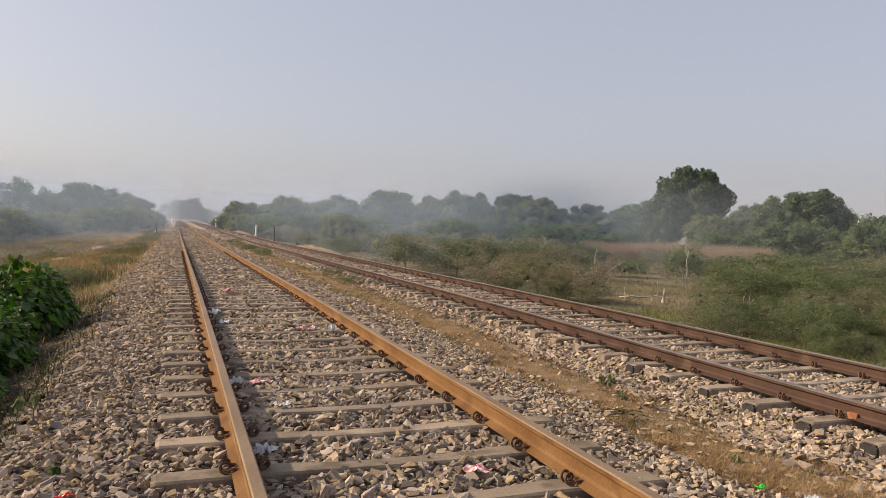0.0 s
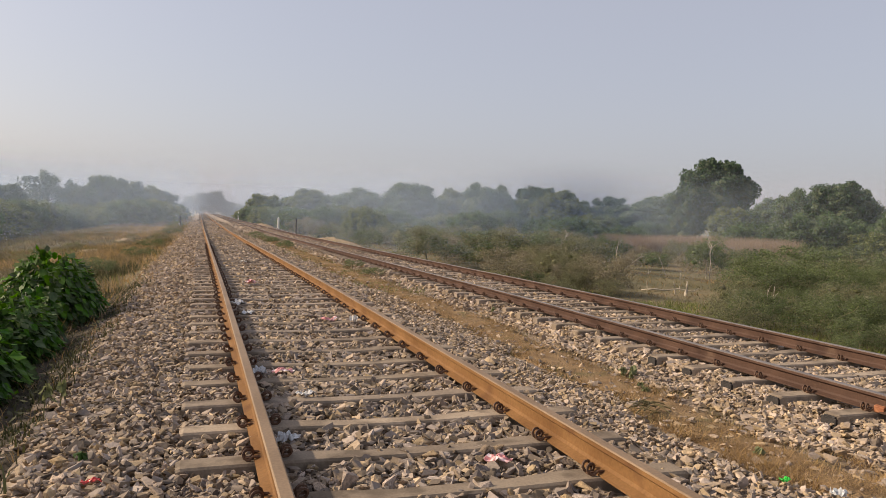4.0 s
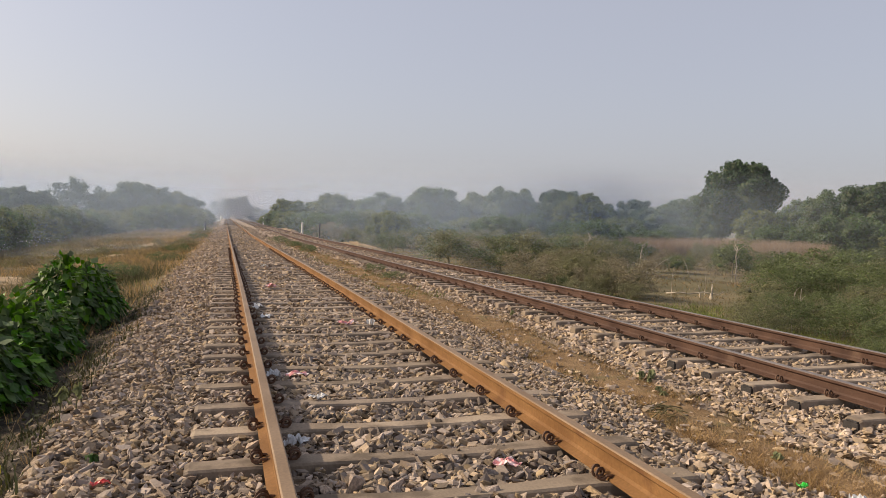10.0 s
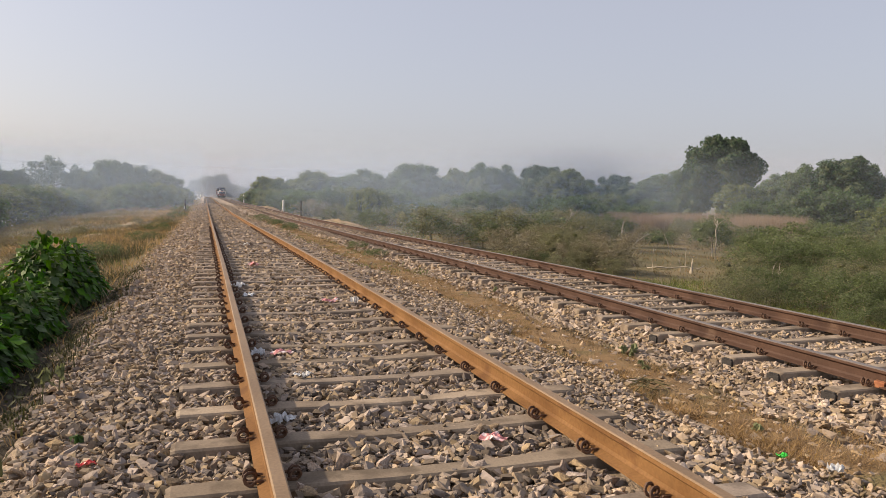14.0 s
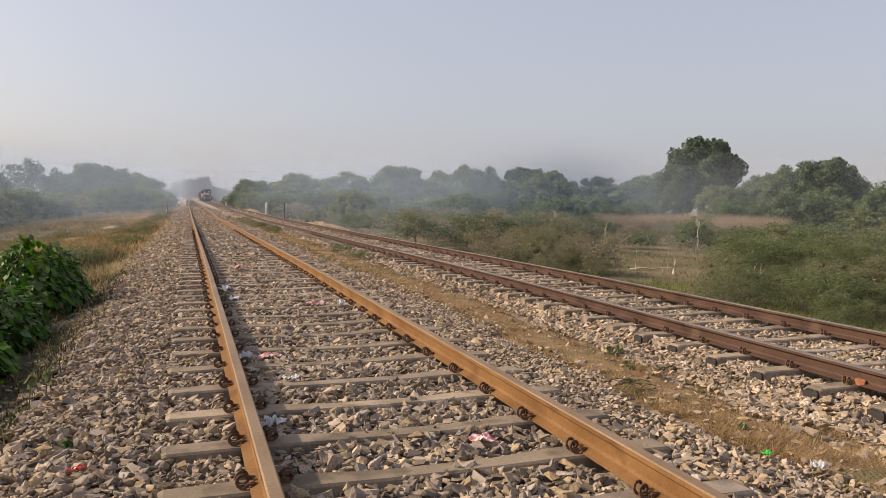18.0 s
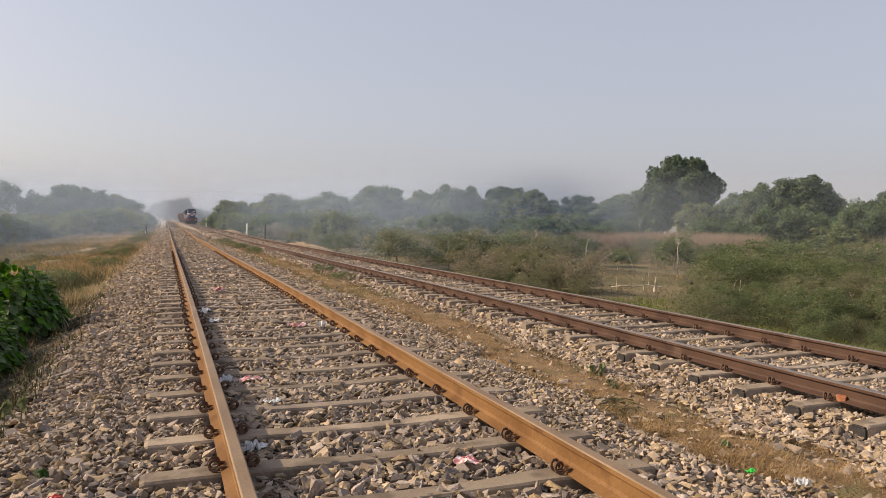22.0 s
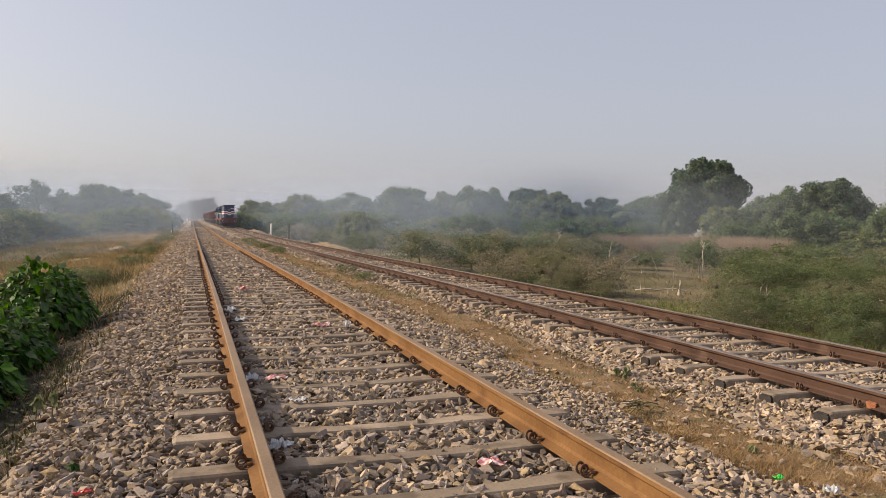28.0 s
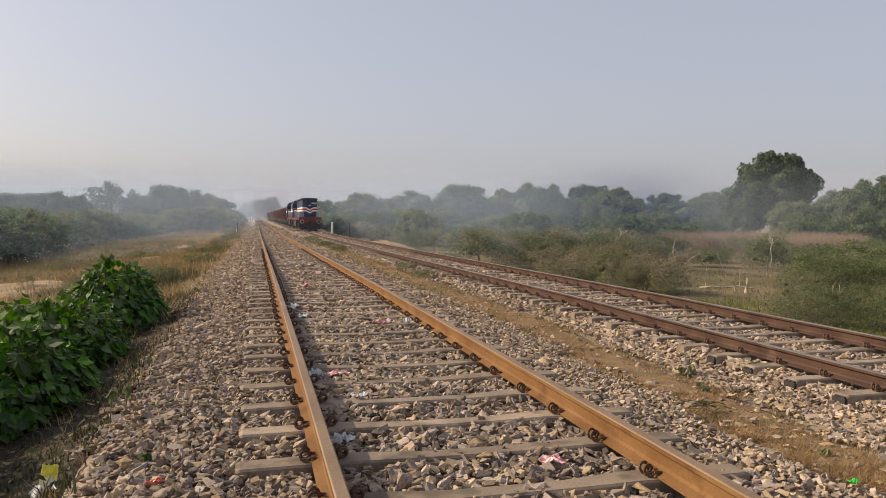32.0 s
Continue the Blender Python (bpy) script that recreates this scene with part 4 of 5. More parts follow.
def tufts(name, label, material, x0, x1, y0, y1, count, per, h0, h1, spread, width, seed, lean=0.5, keep=None, near=1.6, size=2.2, cut=0.0):
    """Clumped grass; more of it towards the near end."""
    r = np.random.default_rng(seed)
    x, y = r.uniform(x0, x1, count), y0 + (y1 - y0) * r.random(count) ** near
    ok = soft_noise(x, y, size, seed) > cut - 0.25
    if keep is not None:
        ok &= keep(x, y)
    x, y = x[ok], y[ok]
    h = r.uniform(h0, h1, len(x))
    far = 1 + np.clip(y / 40, 0, 3)
    x, y, h, far = (np.repeat(q, per) for q in (x, y, h, far))
    x, y = x + r.normal(0, spread, len(x)) * far ** 0.5, y + r.normal(0, spread, len(x)) * far ** 0.5
    v, f = blades(x, y, ground_z(x, y), h * r.uniform(0.5, 1.1, len(x)), lean, width * far, seed, y0 > 7 or count > 10000)
    return tagged(new(name, arrays(name, v, f, material)), label, "grass", kind="stuff")


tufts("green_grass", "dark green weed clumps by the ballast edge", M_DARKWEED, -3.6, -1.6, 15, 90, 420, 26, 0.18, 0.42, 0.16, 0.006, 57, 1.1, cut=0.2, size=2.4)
tufts("dry_grass", "thin dry grass between bushes and stones", M_STRAWBROWN, -1.7, -1.0, 3.2, 14, 110, 8, 0.05, 0.20, 0.05, 0.003, 58, 1.6, near=1.2, size=0.5, cut=0.15)
BARE = ((-7.3, 26.5, 1.5, 3.6), (-5.9, 46, 0.8, 2.6), (-5.2, 62, 0.9, 5.0), (-4.6, 104, 0.7, 8.0), (-8.6, 33, 0.9, 2.2), (-6.4, 39, 1.1, 1.6), (-4.0, 74, 0.8, 4.0))


def off_sand(x, y):
    """True outside the bare sandy patches of the bank."""
    ok = np.ones(len(x), bool)
    for px, py, rx, ry in BARE:
        ok &= (((x - px) / rx) ** 2 + ((y - py) / ry) ** 2 > 0.8 + 0.5 * soft_noise(x, y, 0.6, 2)) | (soft_noise(x, y * 0.35, 0.5, 41) > 0.17)
    return ok


def golden(x, y):
    """The straw coloured belt next to the ballast, in broad drifts."""
    return off_sand(x, y) & (soft_noise(x, y, 4.5, 52) + 0.06 * (x + 6.5) > -0.06)


def olive(x, y):
    return off_sand(x, y) & (soft_noise(x, y, 4.5, 52) + 0.05 * (x + 6.5) < 0.20)


tufts("dry_grass", "tall straw coloured grass on the bank", M_STRAW, -12, -1.6, 11, 110, 4600, 18, 0.10, 0.46, 0.26, 0.005, 31, 2.0, cut=-0.05, size=3.0, keep=golden)
tufts("dry_grass", "short pale stubble on the bank", M_STRAWBROWN, -15, -1.6, 9, 100, 5200, 10, 0.05, 0.16, 0.3, 0.008, 30, 2.2, cut=-0.2, size=1.4, keep=off_sand)
tufts("green_grass", "dull olive grass on the bank below the hedge", M_WEED, -19, -1.8, 12, 110, 6000, 14, 0.10, 0.38, 0.26, 0.007, 51, 2.0, cut=-0.1, size=2.6, keep=olive)
for px, py, rx, ry in BARE:
    pr, pa = np.meshgrid(np.linspace(0, 1, 9), np.arange(33) * 2 * np.pi / 32, indexing="ij")
    wob = pr * (1 + 0.5 * soft_noise(pa * 2 + px, pa * 0, 0.9, 3) * np.sin(pa / 2) ** 2)
    sx, sy = px + rx * wob * np.cos(pa), py + ry * wob * np.sin(pa)
    sz = ground_z(sx, sy) + 0.05 - 0.09 * pr ** 3 + 0.02 * soft_noise(sx, sy, 0.3, 6)
    si = np.arange(sx.size).reshape(sx.shape)
    tagged(new("sand_patch", arrays("sand_patch", np.stack([sx, sy, sz], -1).reshape(-1, 3), np.stack([si[:-1, :-1], si[1:, :-1], si[1:, 1:], si[:-1, 1:]], -1).reshape(-1, 4), M_SAND, smooth=True)), "bare pale sandy patch on the grassy bank", "ground", kind="structure")
tufts("dry_grass", "low dry grass along the ballast edge", M_STRAW, -2.3, -1.35, 15, 40, 300, 10, 0.05, 0.16, 0.07, 0.005, 32, 0.9, near=1.1)
# these weeds are coloured dark to stand for shade under the bushes
tufts("green_grass", "low weeds at the foot of the bushes, darkened for their shade", M_DARKWEED, -1.9, -1.02, 3.2, 17, 900, 9, 0.04, 0.15, 0.06, 0.006, 39, 1.0, near=1.1, size=0.6, cut=0.05)
tufts("dry_grass", "brown seeding weeds on the bank", M_WEED, -13, -1.7, 12, 90, 2600, 14, 0.08, 0.36, 0.20, 0.006, 29, 1.2, cut=0.34, size=3.2)
tufts("green_grass", "greenish weeds in the dry bank grass", M_GRASSGREEN, -13, -1.6, 12, 90, 2200, 10, 0.10, 0.32, 0.16, 0.006, 33, 1.0, cut=0.30, size=3)
tufts("dry_grass", "short brown grass strip between the tracks", M_STRAWBROWN, 3.30, 5.10, 2.6, 60, 24000, 10, 0.03, 0.10, 0.045, 0.0024, 34, 2.4, near=2.0, size=0.4, cut=0.14, keep=lambda x, y: np.abs(x - strip_middle(y)) < 0.40 + 0.4 * soft_noise(x, y, 1.1, 6))
tufts("green_grass", "short olive weeds in the strip between the tracks", M_WEED, 3.30, 5.10, 2.6, 40, 5000, 9, 0.03, 0.08, 0.05, 0.0024, 44, 1.6, near=1.8, size=0.5, cut=0.2, keep=lambda x, y: np.abs(x - strip_middle(y)) < 0.45)
tufts("green_grass", "green weeds between the tracks", M_GRASSGREEN, 3.5, 4.9, 16, 70, 210, 14, 0.06, 0.16, 0.09, 0.005, 35, 1.0)
tufts("green_grass", "fresh green grass on the far bank", M_GRASSGREEN, 8.6, 14.5, 6, 70, 5200, 11, 0.14, 0.34, 0.12, 0.006, 36, 0.9, cut=-0.1)
tufts("green_grass", "fresh green grass below the far bank", M_GRASSGREEN, 10, 19, 17, 48, 2600, 12, 0.12, 0.34, 0.2, 0.008, 61, 1.4, near=1.2, cut=-0.05, size=3)
tufts("green_grass", "green grass at the foot of the scrub", M_GRASSGREEN, 12, 34, 8, 30, 3600, 12, 0.12, 0.40, 0.2, 0.007, 63, 1.4, near=1.0, cut=-0.1, size=2.5)
tufts("green_grass", "bright yellow green grass below the far bank", M_GRASSBRIGHT, 11.5, 19, 13, 36, 2600, 13, 0.15, 0.42, 0.2, 0.008, 66, 1.2, near=1.1, cut=0.02, size=2.6)
tufts("dry_grass", "dry field grass among the scrub", M_STRAWBROWN, 12, 75, 14, 100, 7000, 9, 0.06, 0.22, 0.25, 0.009, 37, 2.2, near=1.1, cut=0.0, size=5)
tufts("green_grass", "olive field grass among the scrub", M_WEED, 12, 75, 14, 100, 7000, 9, 0.08, 0.26, 0.25, 0.009, 38, 2.0, near=1.1, cut=-0.1, size=4)

tufts("dry_grass", "distant dry grass along the bank", M_STRAWBROWN, -15, -1.9, 70, 240, 2600, 5, 0.15, 0.4, 0.3, 0.010, 28, 0.8, near=1.2, size=5)

# bare brown earth under the grass strip between the tracks
su, sy = np.meshgrid(np.linspace(-1, 1, 15), np.concatenate([np.linspace(-5, 2.2, 30), np.linspace(2.4, 14, 150), np.linspace(14.3, 48, 90)]), indexing="ij")
sx = strip_middle(sy) + su * (0.38 + 0.28 * soft_noise(sy, su * 0 + np.sign(su), 0.8, 6))
sz = ground_z(sx, sy) + 0.012 * soft_noise(sx, sy, 0.07, 4) + 0.016 - 0.055 * np.abs(su) ** 3
si = np.arange(su.size).reshape(su.shape)
tagged(new("earth_strip", arrays("earth_strip", np.stack([sx, sy, sz], -1).reshape(-1, 3), np.stack([si[:-1, :-1], si[1:, :-1], si[1:, 1:], si[:-1, 1:]], -1).reshape(-1, 4), M_EARTH, smooth=True)), "strip of brown mossy earth between the two tracks", "ground", kind="structure")

# white flowering weeds at the foot of the hedge
fr = np.random.default_rng(12)
fu = fr.random(70)
fc = np.stack([-12.0 - 4.5 * fu + fr.normal(0, 0.7, 70), 34 + 80 * fu ** 1.2, np.zeros(70)], -1)
fc[:, 2] = ground_z(fc[:, 0], fc[:, 1]) + fr.uniform(0.45, 0.9, 70)
v, f = leaf_cloud(fc, np.full(70, 0.26), 4, 0.07, 3, 1.0)
tagged(new("white_flowers", arrays("white_flowers", v, f, M_PAPER)), "small white flower heads along the hedge foot", "flowers", kind="stuff")
fx, fy = (np.repeat(fc[:, k], 12) + fr.normal(0, 0.16, 840) for k in (0, 1))
v, f = blades(fx, fy, ground_z(fx, fy), fr.uniform(0.4, 0.85, 840), 0.3, 0.010, 13)
tagged(new("green_grass", arrays("green_grass", v, f, M_WEED)), "tall stalks of flowering weeds along the hedge", "grass", kind="stuff")

# tall tan reeds behind the scrub
rr = np.random.default_rng(8)
for a0, a1, d, n in ((28.3, 38.6, 96, 16500), (38.6, 43.4, 86, 9000), (49.8, 55, 90, 5000)):
    az = np.radians(rr.uniform(a0, a1, n))
    dd = d + rr.uniform(-6, 6, n)
    x, y = dd * np.sin(az), dd * np.cos(az)
    v, f = blades(x, y, ground_z(x, y), rr.uniform(1.6, 2.7, n), 0.6, 0.03, 41, True)
    tagged(new("reed_bed", arrays("reed_bed", v, f, M_REED)), "tall tan flowering reeds behind the scrub", "reeds", kind="stuff")


# ---------------------------------------------------------------- large leafed bushes on the left bank
def broad_leaves(c, out, size, seed):
    """Pointed oval leaves folded along the midrib, hanging outward from the points c."""
    r = np.random.default_rng(seed)
    n = len(c)
    u = out * 0.55 + r.normal(0, 0.38, (n, 3)) + (0, 0, -0.75)
    u /= np.linalg.norm(u, axis=1, keepdims=True)
    up = out + (0, 0, 0.45) + r.normal(0, 0.28, (n, 3))
    w = np.cross(u, up)
    w /= np.linalg.norm(w, axis=1, keepdims=True)
    nn = np.cross(w, u)
    s = (size * r.uniform(0.55, 1.25, n))[:, None]
    fold = 0.10
    v = np.stack([c, c + u * s * 0.25 + w * s * 0.38 + nn * s * fold, c + u * s * 0.6 + w * s * 0.33 + nn * s * fold * 0.6 - (0, 0, 0.03),
                  c + u * s - (0, 0, 0.18) * s, c + u * s * 0.6 - w * s * 0.33 + nn * s * fold * 0.6 - (0, 0, 0.03), c + u * s * 0.25 - w * s * 0.38 + nn * s * fold], 1)
    k = np.arange(n)[:, None] * 6
    return v.reshape(-1, 3), np.concatenate([k + (0, 5, 4, 3), k + (0, 3, 2, 1)])


def leafy_bush(cx, cy, rx, ry, h, count, seed, singles=0):
    r = np.random.default_rng(seed)
    base = float(ground_z(cx, cy))
    t = thing("bush", "dense bright green bush with large pointed leaves", "bush", "leafy bushes on the bank", at=pose(cx, cy, base))
    q = random.Random(seed)
    for _ in range(9):
        a, k = q.uniform(0, 6.3), q.uniform(0.3, 0.8)
        top = (rx * k * math.cos(a), ry * k * math.sin(a), h * q.uniform(0.5, 0.85))
        part("stem", tube([(0.1 * math.cos(a), 0.1 * math.sin(a), -0.08), (top[0] * 0.45, top[1] * 0.45, top[2] * 0.6), top], 0.012, 5, None, 0.5), M_STEM, t)
    d = r.normal(size=(count, 3))
    d[:, 2] = np.abs(d[:, 2]) * 1.1 - 0.25
    d /= np.linalg.norm(d, axis=1, keepdims=True)
    lump = 1 + 0.22 * soft_noise(d[:, 0] * 3 + seed, d[:, 1] * 3 + d[:, 2] * 2, 0.55, seed)
    k = (r.random(count) ** 0.28) * lump
    c = d * k[:, None] * (rx, ry, h)
    c[:, 2] = np.maximum(c[:, 2], 0.02 + 0.1 * r.random(count))
    c[:, :2] *= np.clip(0.76 + 0.6 * c[:, 2] / h, 0, 1)[:, None]
    out = d * (1 / rx, 1 / ry, 1 / h)
    out /= np.linalg.norm(out, axis=1, keepdims=True)
    v, f = broad_leaves(c, out, 0.126, seed)
    tagged(part("foliage", arrays("foliage", v, f, M_BUSH), M_BUSH, t), kind="stuff")
    if singles:
        lv, lf = broad_leaves(np.zeros((1, 3)), np.array([[1.0, 0, 0.2]]), 0.115, 3)
        leaf = arrays("leaf", lv, lf, M_BUSHLEAF)
        pick = np.argsort(c[:, 1] * 0.5 - c[:, 0])[:singles]
        for i in pick:
            ob = part("leaf", leaf, M_BUSHLEAF, t)
            ob.location = c[i] * 1.02
            ob.rotation_euler = (q.uniform(-0.4, 0.4), q.uniform(-0.2, 0.7), math.atan2(out[i, 1], out[i, 0]) + q.uniform(-0.6, 0.6))


leafy_bush(-2.05, 12.1, 0.76, 1.35, 1.14, 3600, 1)
leafy_bush(-2.85, 10.9, 0.74, 1.2, 0.86, 2200, 2)
leafy_bush(-2.22, 9.4, 0.80, 1.3, 0.90, 3000, 3, 60)
leafy_bush(-2.25, 7.2, 0.82, 1.4, 0.95, 3400, 4, 110)
leafy_bush(-2.45, 5.0, 0.85, 1.3, 0.98, 3000, 5, 60)


def seedling(x, y, h, seed, size=0.09, leaf=None, count=5):
    t = thing("seedling", "small green seedling growing out of the stones", "seedling", "seedlings in the ballast", at=pose(x, y, float(ground_z(x, y))))
    q = np.random.default_rng(seed)
    part("stem", tube([(0, 0, -0.03), (0.01, 0.01, h * 0.5), (0.03, 0.0, h)], 0.005, 5, None, 0.6), M_STEM, t)
    for k in range(count):
        a = k * 2.4
        lv, lf = broad_leaves(np.array([[0.02, 0, h * (0.7 + 0.35 * k / count)]]), np.array([[math.cos(a), math.sin(a), 0.3]]), size, seed + k)
        part("leaf", arrays("leaf", lv, lf, leaf or M_BUSHLEAF), leaf or M_BUSHLEAF, t)


# the bushes' shade put into the dark colour of this litter sheet
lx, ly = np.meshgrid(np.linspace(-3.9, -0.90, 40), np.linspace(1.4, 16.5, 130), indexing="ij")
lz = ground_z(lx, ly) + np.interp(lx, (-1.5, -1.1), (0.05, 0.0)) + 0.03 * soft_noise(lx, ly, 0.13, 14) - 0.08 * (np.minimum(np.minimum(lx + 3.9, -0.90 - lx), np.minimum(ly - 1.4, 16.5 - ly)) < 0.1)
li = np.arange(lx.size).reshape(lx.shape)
tagged(new("leaf_litter", arrays("leaf_litter", np.stack([lx, ly, lz], -1).reshape(-1, 3), np.stack([li[:-1, :-1], li[1:, :-1], li[1:, 1:], li[:-1, 1:]], -1).reshape(-1, 4), M_LITTERSHADE, smooth=True)), "leaf litter under the bushes, coloured dark for their shade", "ground", kind="structure")

# fallen leaves on the litter, their colour darkened for the bushes' shade
dr = np.random.default_rng(17)
dn = 1000
dx, dy = dr.uniform(-2.3, -1.15, dn), 2.6 + 13 * dr.random(dn) ** 1.3
dz = ground_z(dx, dy) + 0.075 + dr.uniform(0, 0.02, dn)
da, ds = dr.uniform(0, 6.283, dn), dr.uniform(0.014, 0.036, dn)
du = np.stack([np.cos(da), np.sin(da), dr.normal(0, 0.35, dn)], -1) * ds[:, None]
dw = np.stack([-np.sin(da), np.cos(da), dr.normal(0, 0.35, dn)], -1) * ds[:, None] * 0.6
dc = np.stack([dx, dy, dz], -1)
tagged(new("dead_leaves", arrays("dead_leaves", np.stack([dc - du, dc - dw, dc + du, dc + dw], 1).reshape(-1, 3), np.arange(dn * 4).reshape(dn, 4), M_DARKWEED)), "fallen leaves under the bushes, darkened for their shade", "leaves", kind="stuff")

seedling(-1.01, 5.72, 0.26, 1, 0.08, M_GRASSGREEN, 6)
seedling(-0.93, 5.87, 0.22, 2, 0.08, M_GRASSGREEN, 6)
seedling(-0.62, 4.5, 0.06, 3, 0.05)
for k, (x, y, h) in enumerate(((4.54, 7.16, 0.12), (4.48, 7.08, 0.09), (4.60, 7.24, 0.11), (4.46, 7.22, 0.10), (4.9, 12.2, 0.12), (4.35, 6.7, 0.06), (4.28, 6.5, 0.05), (3.95, 4.5, 0.06))):
    seedling(x, y, h, 4 + k, 0.055, M_LEAFOLIVE, 11)
# small heap of dark dry twigs by the grass strip
twigs = thing("twig_heap", "small heap of dark dry twigs on the stones", "twigs", at=pose(3.80, 5.70, float(ground_z(3.80, 5.70)) + 0.04))
q = random.Random(5)
for k in range(22):
    a, l = q.uniform(0, 3.14), q.uniform(0.05, 0.13)
    p = Vector((q.gauss(0, 0.06), q.gauss(0, 0.05), q.uniform(0.0, 0.05)))
    d = Vector((math.cos(a) * l, math.sin(a) * l, q.uniform(-0.02, 0.03)))
    part("twig", tube([p - d, p + Vector((0, 0, 0.015)), p + d], 0.006, 5, None, 0.5), M_WEED, twigs)


# ---------------------------------------------------------------- dead wood on the field
def dead_stem(x, y, h, r0, lean, turn, label, forks=0, seed=0, low=0.4):
    q = random.Random(seed)
    t = thing("dead_tree", label, "dead tree", "bare trunks on the field", at=pose(x, y, float(ground_z(x, y)), 0, lean, turn))
    bm = bmesh.new()
    limb_mesh(bm, (0, 0, -0.2), (0, 0, h), r0, r0 * 0.45, 0.03, q, 7)
    part("trunk", bm, M_DEADWOOD, t, smooth=True)
    for _ in range(forks):
        z, a, l = h * q.uniform(low, 0.97), q.uniform(0, 6.3), h * q.uniform(0.14, 0.32)
        bm = bmesh.new()
        limb_mesh(bm, (0, 0, z), (l * math.cos(a) * 0.7, l * math.sin(a) * 0.7, z + l * 0.7), r0 * 0.5, r0 * 0.15, 0.06, q, 5)
        part("branch", bm, M_DEADWOOD, t, smooth=True)


dead_stem(32.63, 42.35, 2.55, 0.055, 2, 0, "slender pale leafless trunk standing in the field", 5, 1, 0.72)
dead_stem(24.54, 33.73, 0.80, 0.10, 8, 30, "short pale broken stump", 0, 2)
dead_stem(24.2, 34.2, 0.74, 0.05, 14, 200, "short pale broken stump", 0, 3)
dead_stem(26.06, 36.42, 1.1, 0.025, 2, 0, "thin pale dead stem", 0, 4)
dead_stem(22.77, 34.71, 1.5, 0.025, 4, 0, "thin pale dead stem", 1, 5)
dead_stem(22.3, 35.5, 1.6, 0.030, -30, 10, "leaning pale dead stem", 0, 6)
dead_stem(30.5, 44.1, 1.5, 0.034, -28, 0, "leaning pale dead stem", 0, 7)
dead_stem(28.9, 48.6, 2.3, 0.045, 12, 0, "bare pale forked tree among thorn scrub", 6, 8)
dead_stem(27.6, 45.6, 2.0, 0.045, 52, -40, "bare pale forked tree among thorn scrub", 5, 9)
dead_stem(23.5, 48.0, 3.0, 0.050, 28, 0, "bare pale forked tree among thorn scrub", 7, 10)
dead_stem(22.9, 47.0, 2.6, 0.045, 50, -20, "bare pale forked tree among thorn scrub", 6, 11)
dead_stem(18.82, 21.36, 1.5, 0.022, 3, 0, "thin pale dead stem", 1, 12)
dead_stem(19.4, 21.6, 1.6, 0.020, 0, 0, "thin pale dead stem", 1, 13)
dead_stem(25.8, 22.2, 2.0, 0.028, -60, 30, "fallen pale branch on grass", 4, 14)
dead_stem(19.0, 52.0, 1.7, 0.025, 0, 0, "thin pale dead stem", 2, 15)
log = thing("fallen_log", "long pale log lying on the field", "log", at=pose(25.0, 36.0, float(ground_z(25.0, 36.0)) + 0.04, 0, 0, 10))
part("log", tube([(-1.1, 0.9, 0.0), (-0.7, 0.3, 0.10), (-0.1, 0.2, 0.02), (0.5, -0.3, 0.14), (1.0, -0.9, 0.04), (1.3, -1.0, 0.22)], 0.05, 7, None, 0.45), M_DEADWOOD, log, smooth=True)


# ---------------------------------------------------------------- posts, heap, far house
def post(name, x, y, h, w, lower, upper, cut, label):
    t = thing(name, label, "post", "lineside posts", at=pose(x, y, float(ground_z(x, y)), 0, 0, 10))
    part("shaft", box(-w, w, -w, w, -0.2, h * cut, 0.012), lower, t)
    part("cap", prism([(-w, h * cut), (w, h * cut), (w, h * 0.94), (0, h), (-w, h * 0.94)], -w, w), upper, t)


post("marker_post", 8.95, 91.0, 1.65, 0.09, M_WHITE, M_WHITE, 0.8, "whitewashed concrete post beside the railway")
post("marker_post", 8.6, 180.0, 1.9, 0.12, M_WHITE, M_WHITE, 0.8, "whitewashed concrete post beside the railway")
post("signal_post", 9.7, 80.0, 1.95, 0.05, M_BLACK, M_BLACK, 0.8, "thin dark iron post beside the railway")
post("signal_post", -1.93, 85.0, 1.5, 0.05, M_BLACK, M_BLACK, 0.55, "dark iron post at the edge of the ballast")
post("marker_post", -2.05, 85.6, 0.7, 0.03, M_WHITE, M_WHITE, 0.6, "short whitewashed post at the edge of the ballast")
post("marker_post", -1.1, 215.0, 1.4, 0.11, M_WHITE, M_WHITE, 0.7, "whitewashed post beside the line")

hx, hy = np.meshgrid(np.linspace(-1, 1, 25), np.linspace(-1, 1, 61), indexing="ij")
hr = np.sqrt(hx ** 2 + hy ** 2)
hz = np.clip(1 - hr, 0, 1) ** 0.5 * (0.85 + 0.35 * soft_noise(hx * 6, hy * 14, 1.0, 3)) + 0.05 * soft_noise(hx * 30, hy * 60, 1, 2)
hv = np.stack([hx * 2.0, hy * 9, hz * 0.85 - 0.10], -1).reshape(-1, 3)
hi = np.arange(hx.size).reshape(hx.shape)
hf = np.stack([hi[:-1, :-1], hi[1:, :-1], hi[1:, 1:], hi[:-1, 1:]], -1).reshape(-1, 4)
HEAP = arrays("gravel_heap", hv, hf, M_SAND, smooth=True)
for x, y, s in ((9.9, 58.5, 1.0), (9.8, 128, 1.0)):
    ob = tagged(new("gravel_heap", HEAP), "long low heap of tan gravel beside the railway", "gravel heap", "gravel heaps")
    ob.matrix_basis = pose(x, y, float(ground_z(x, y)))

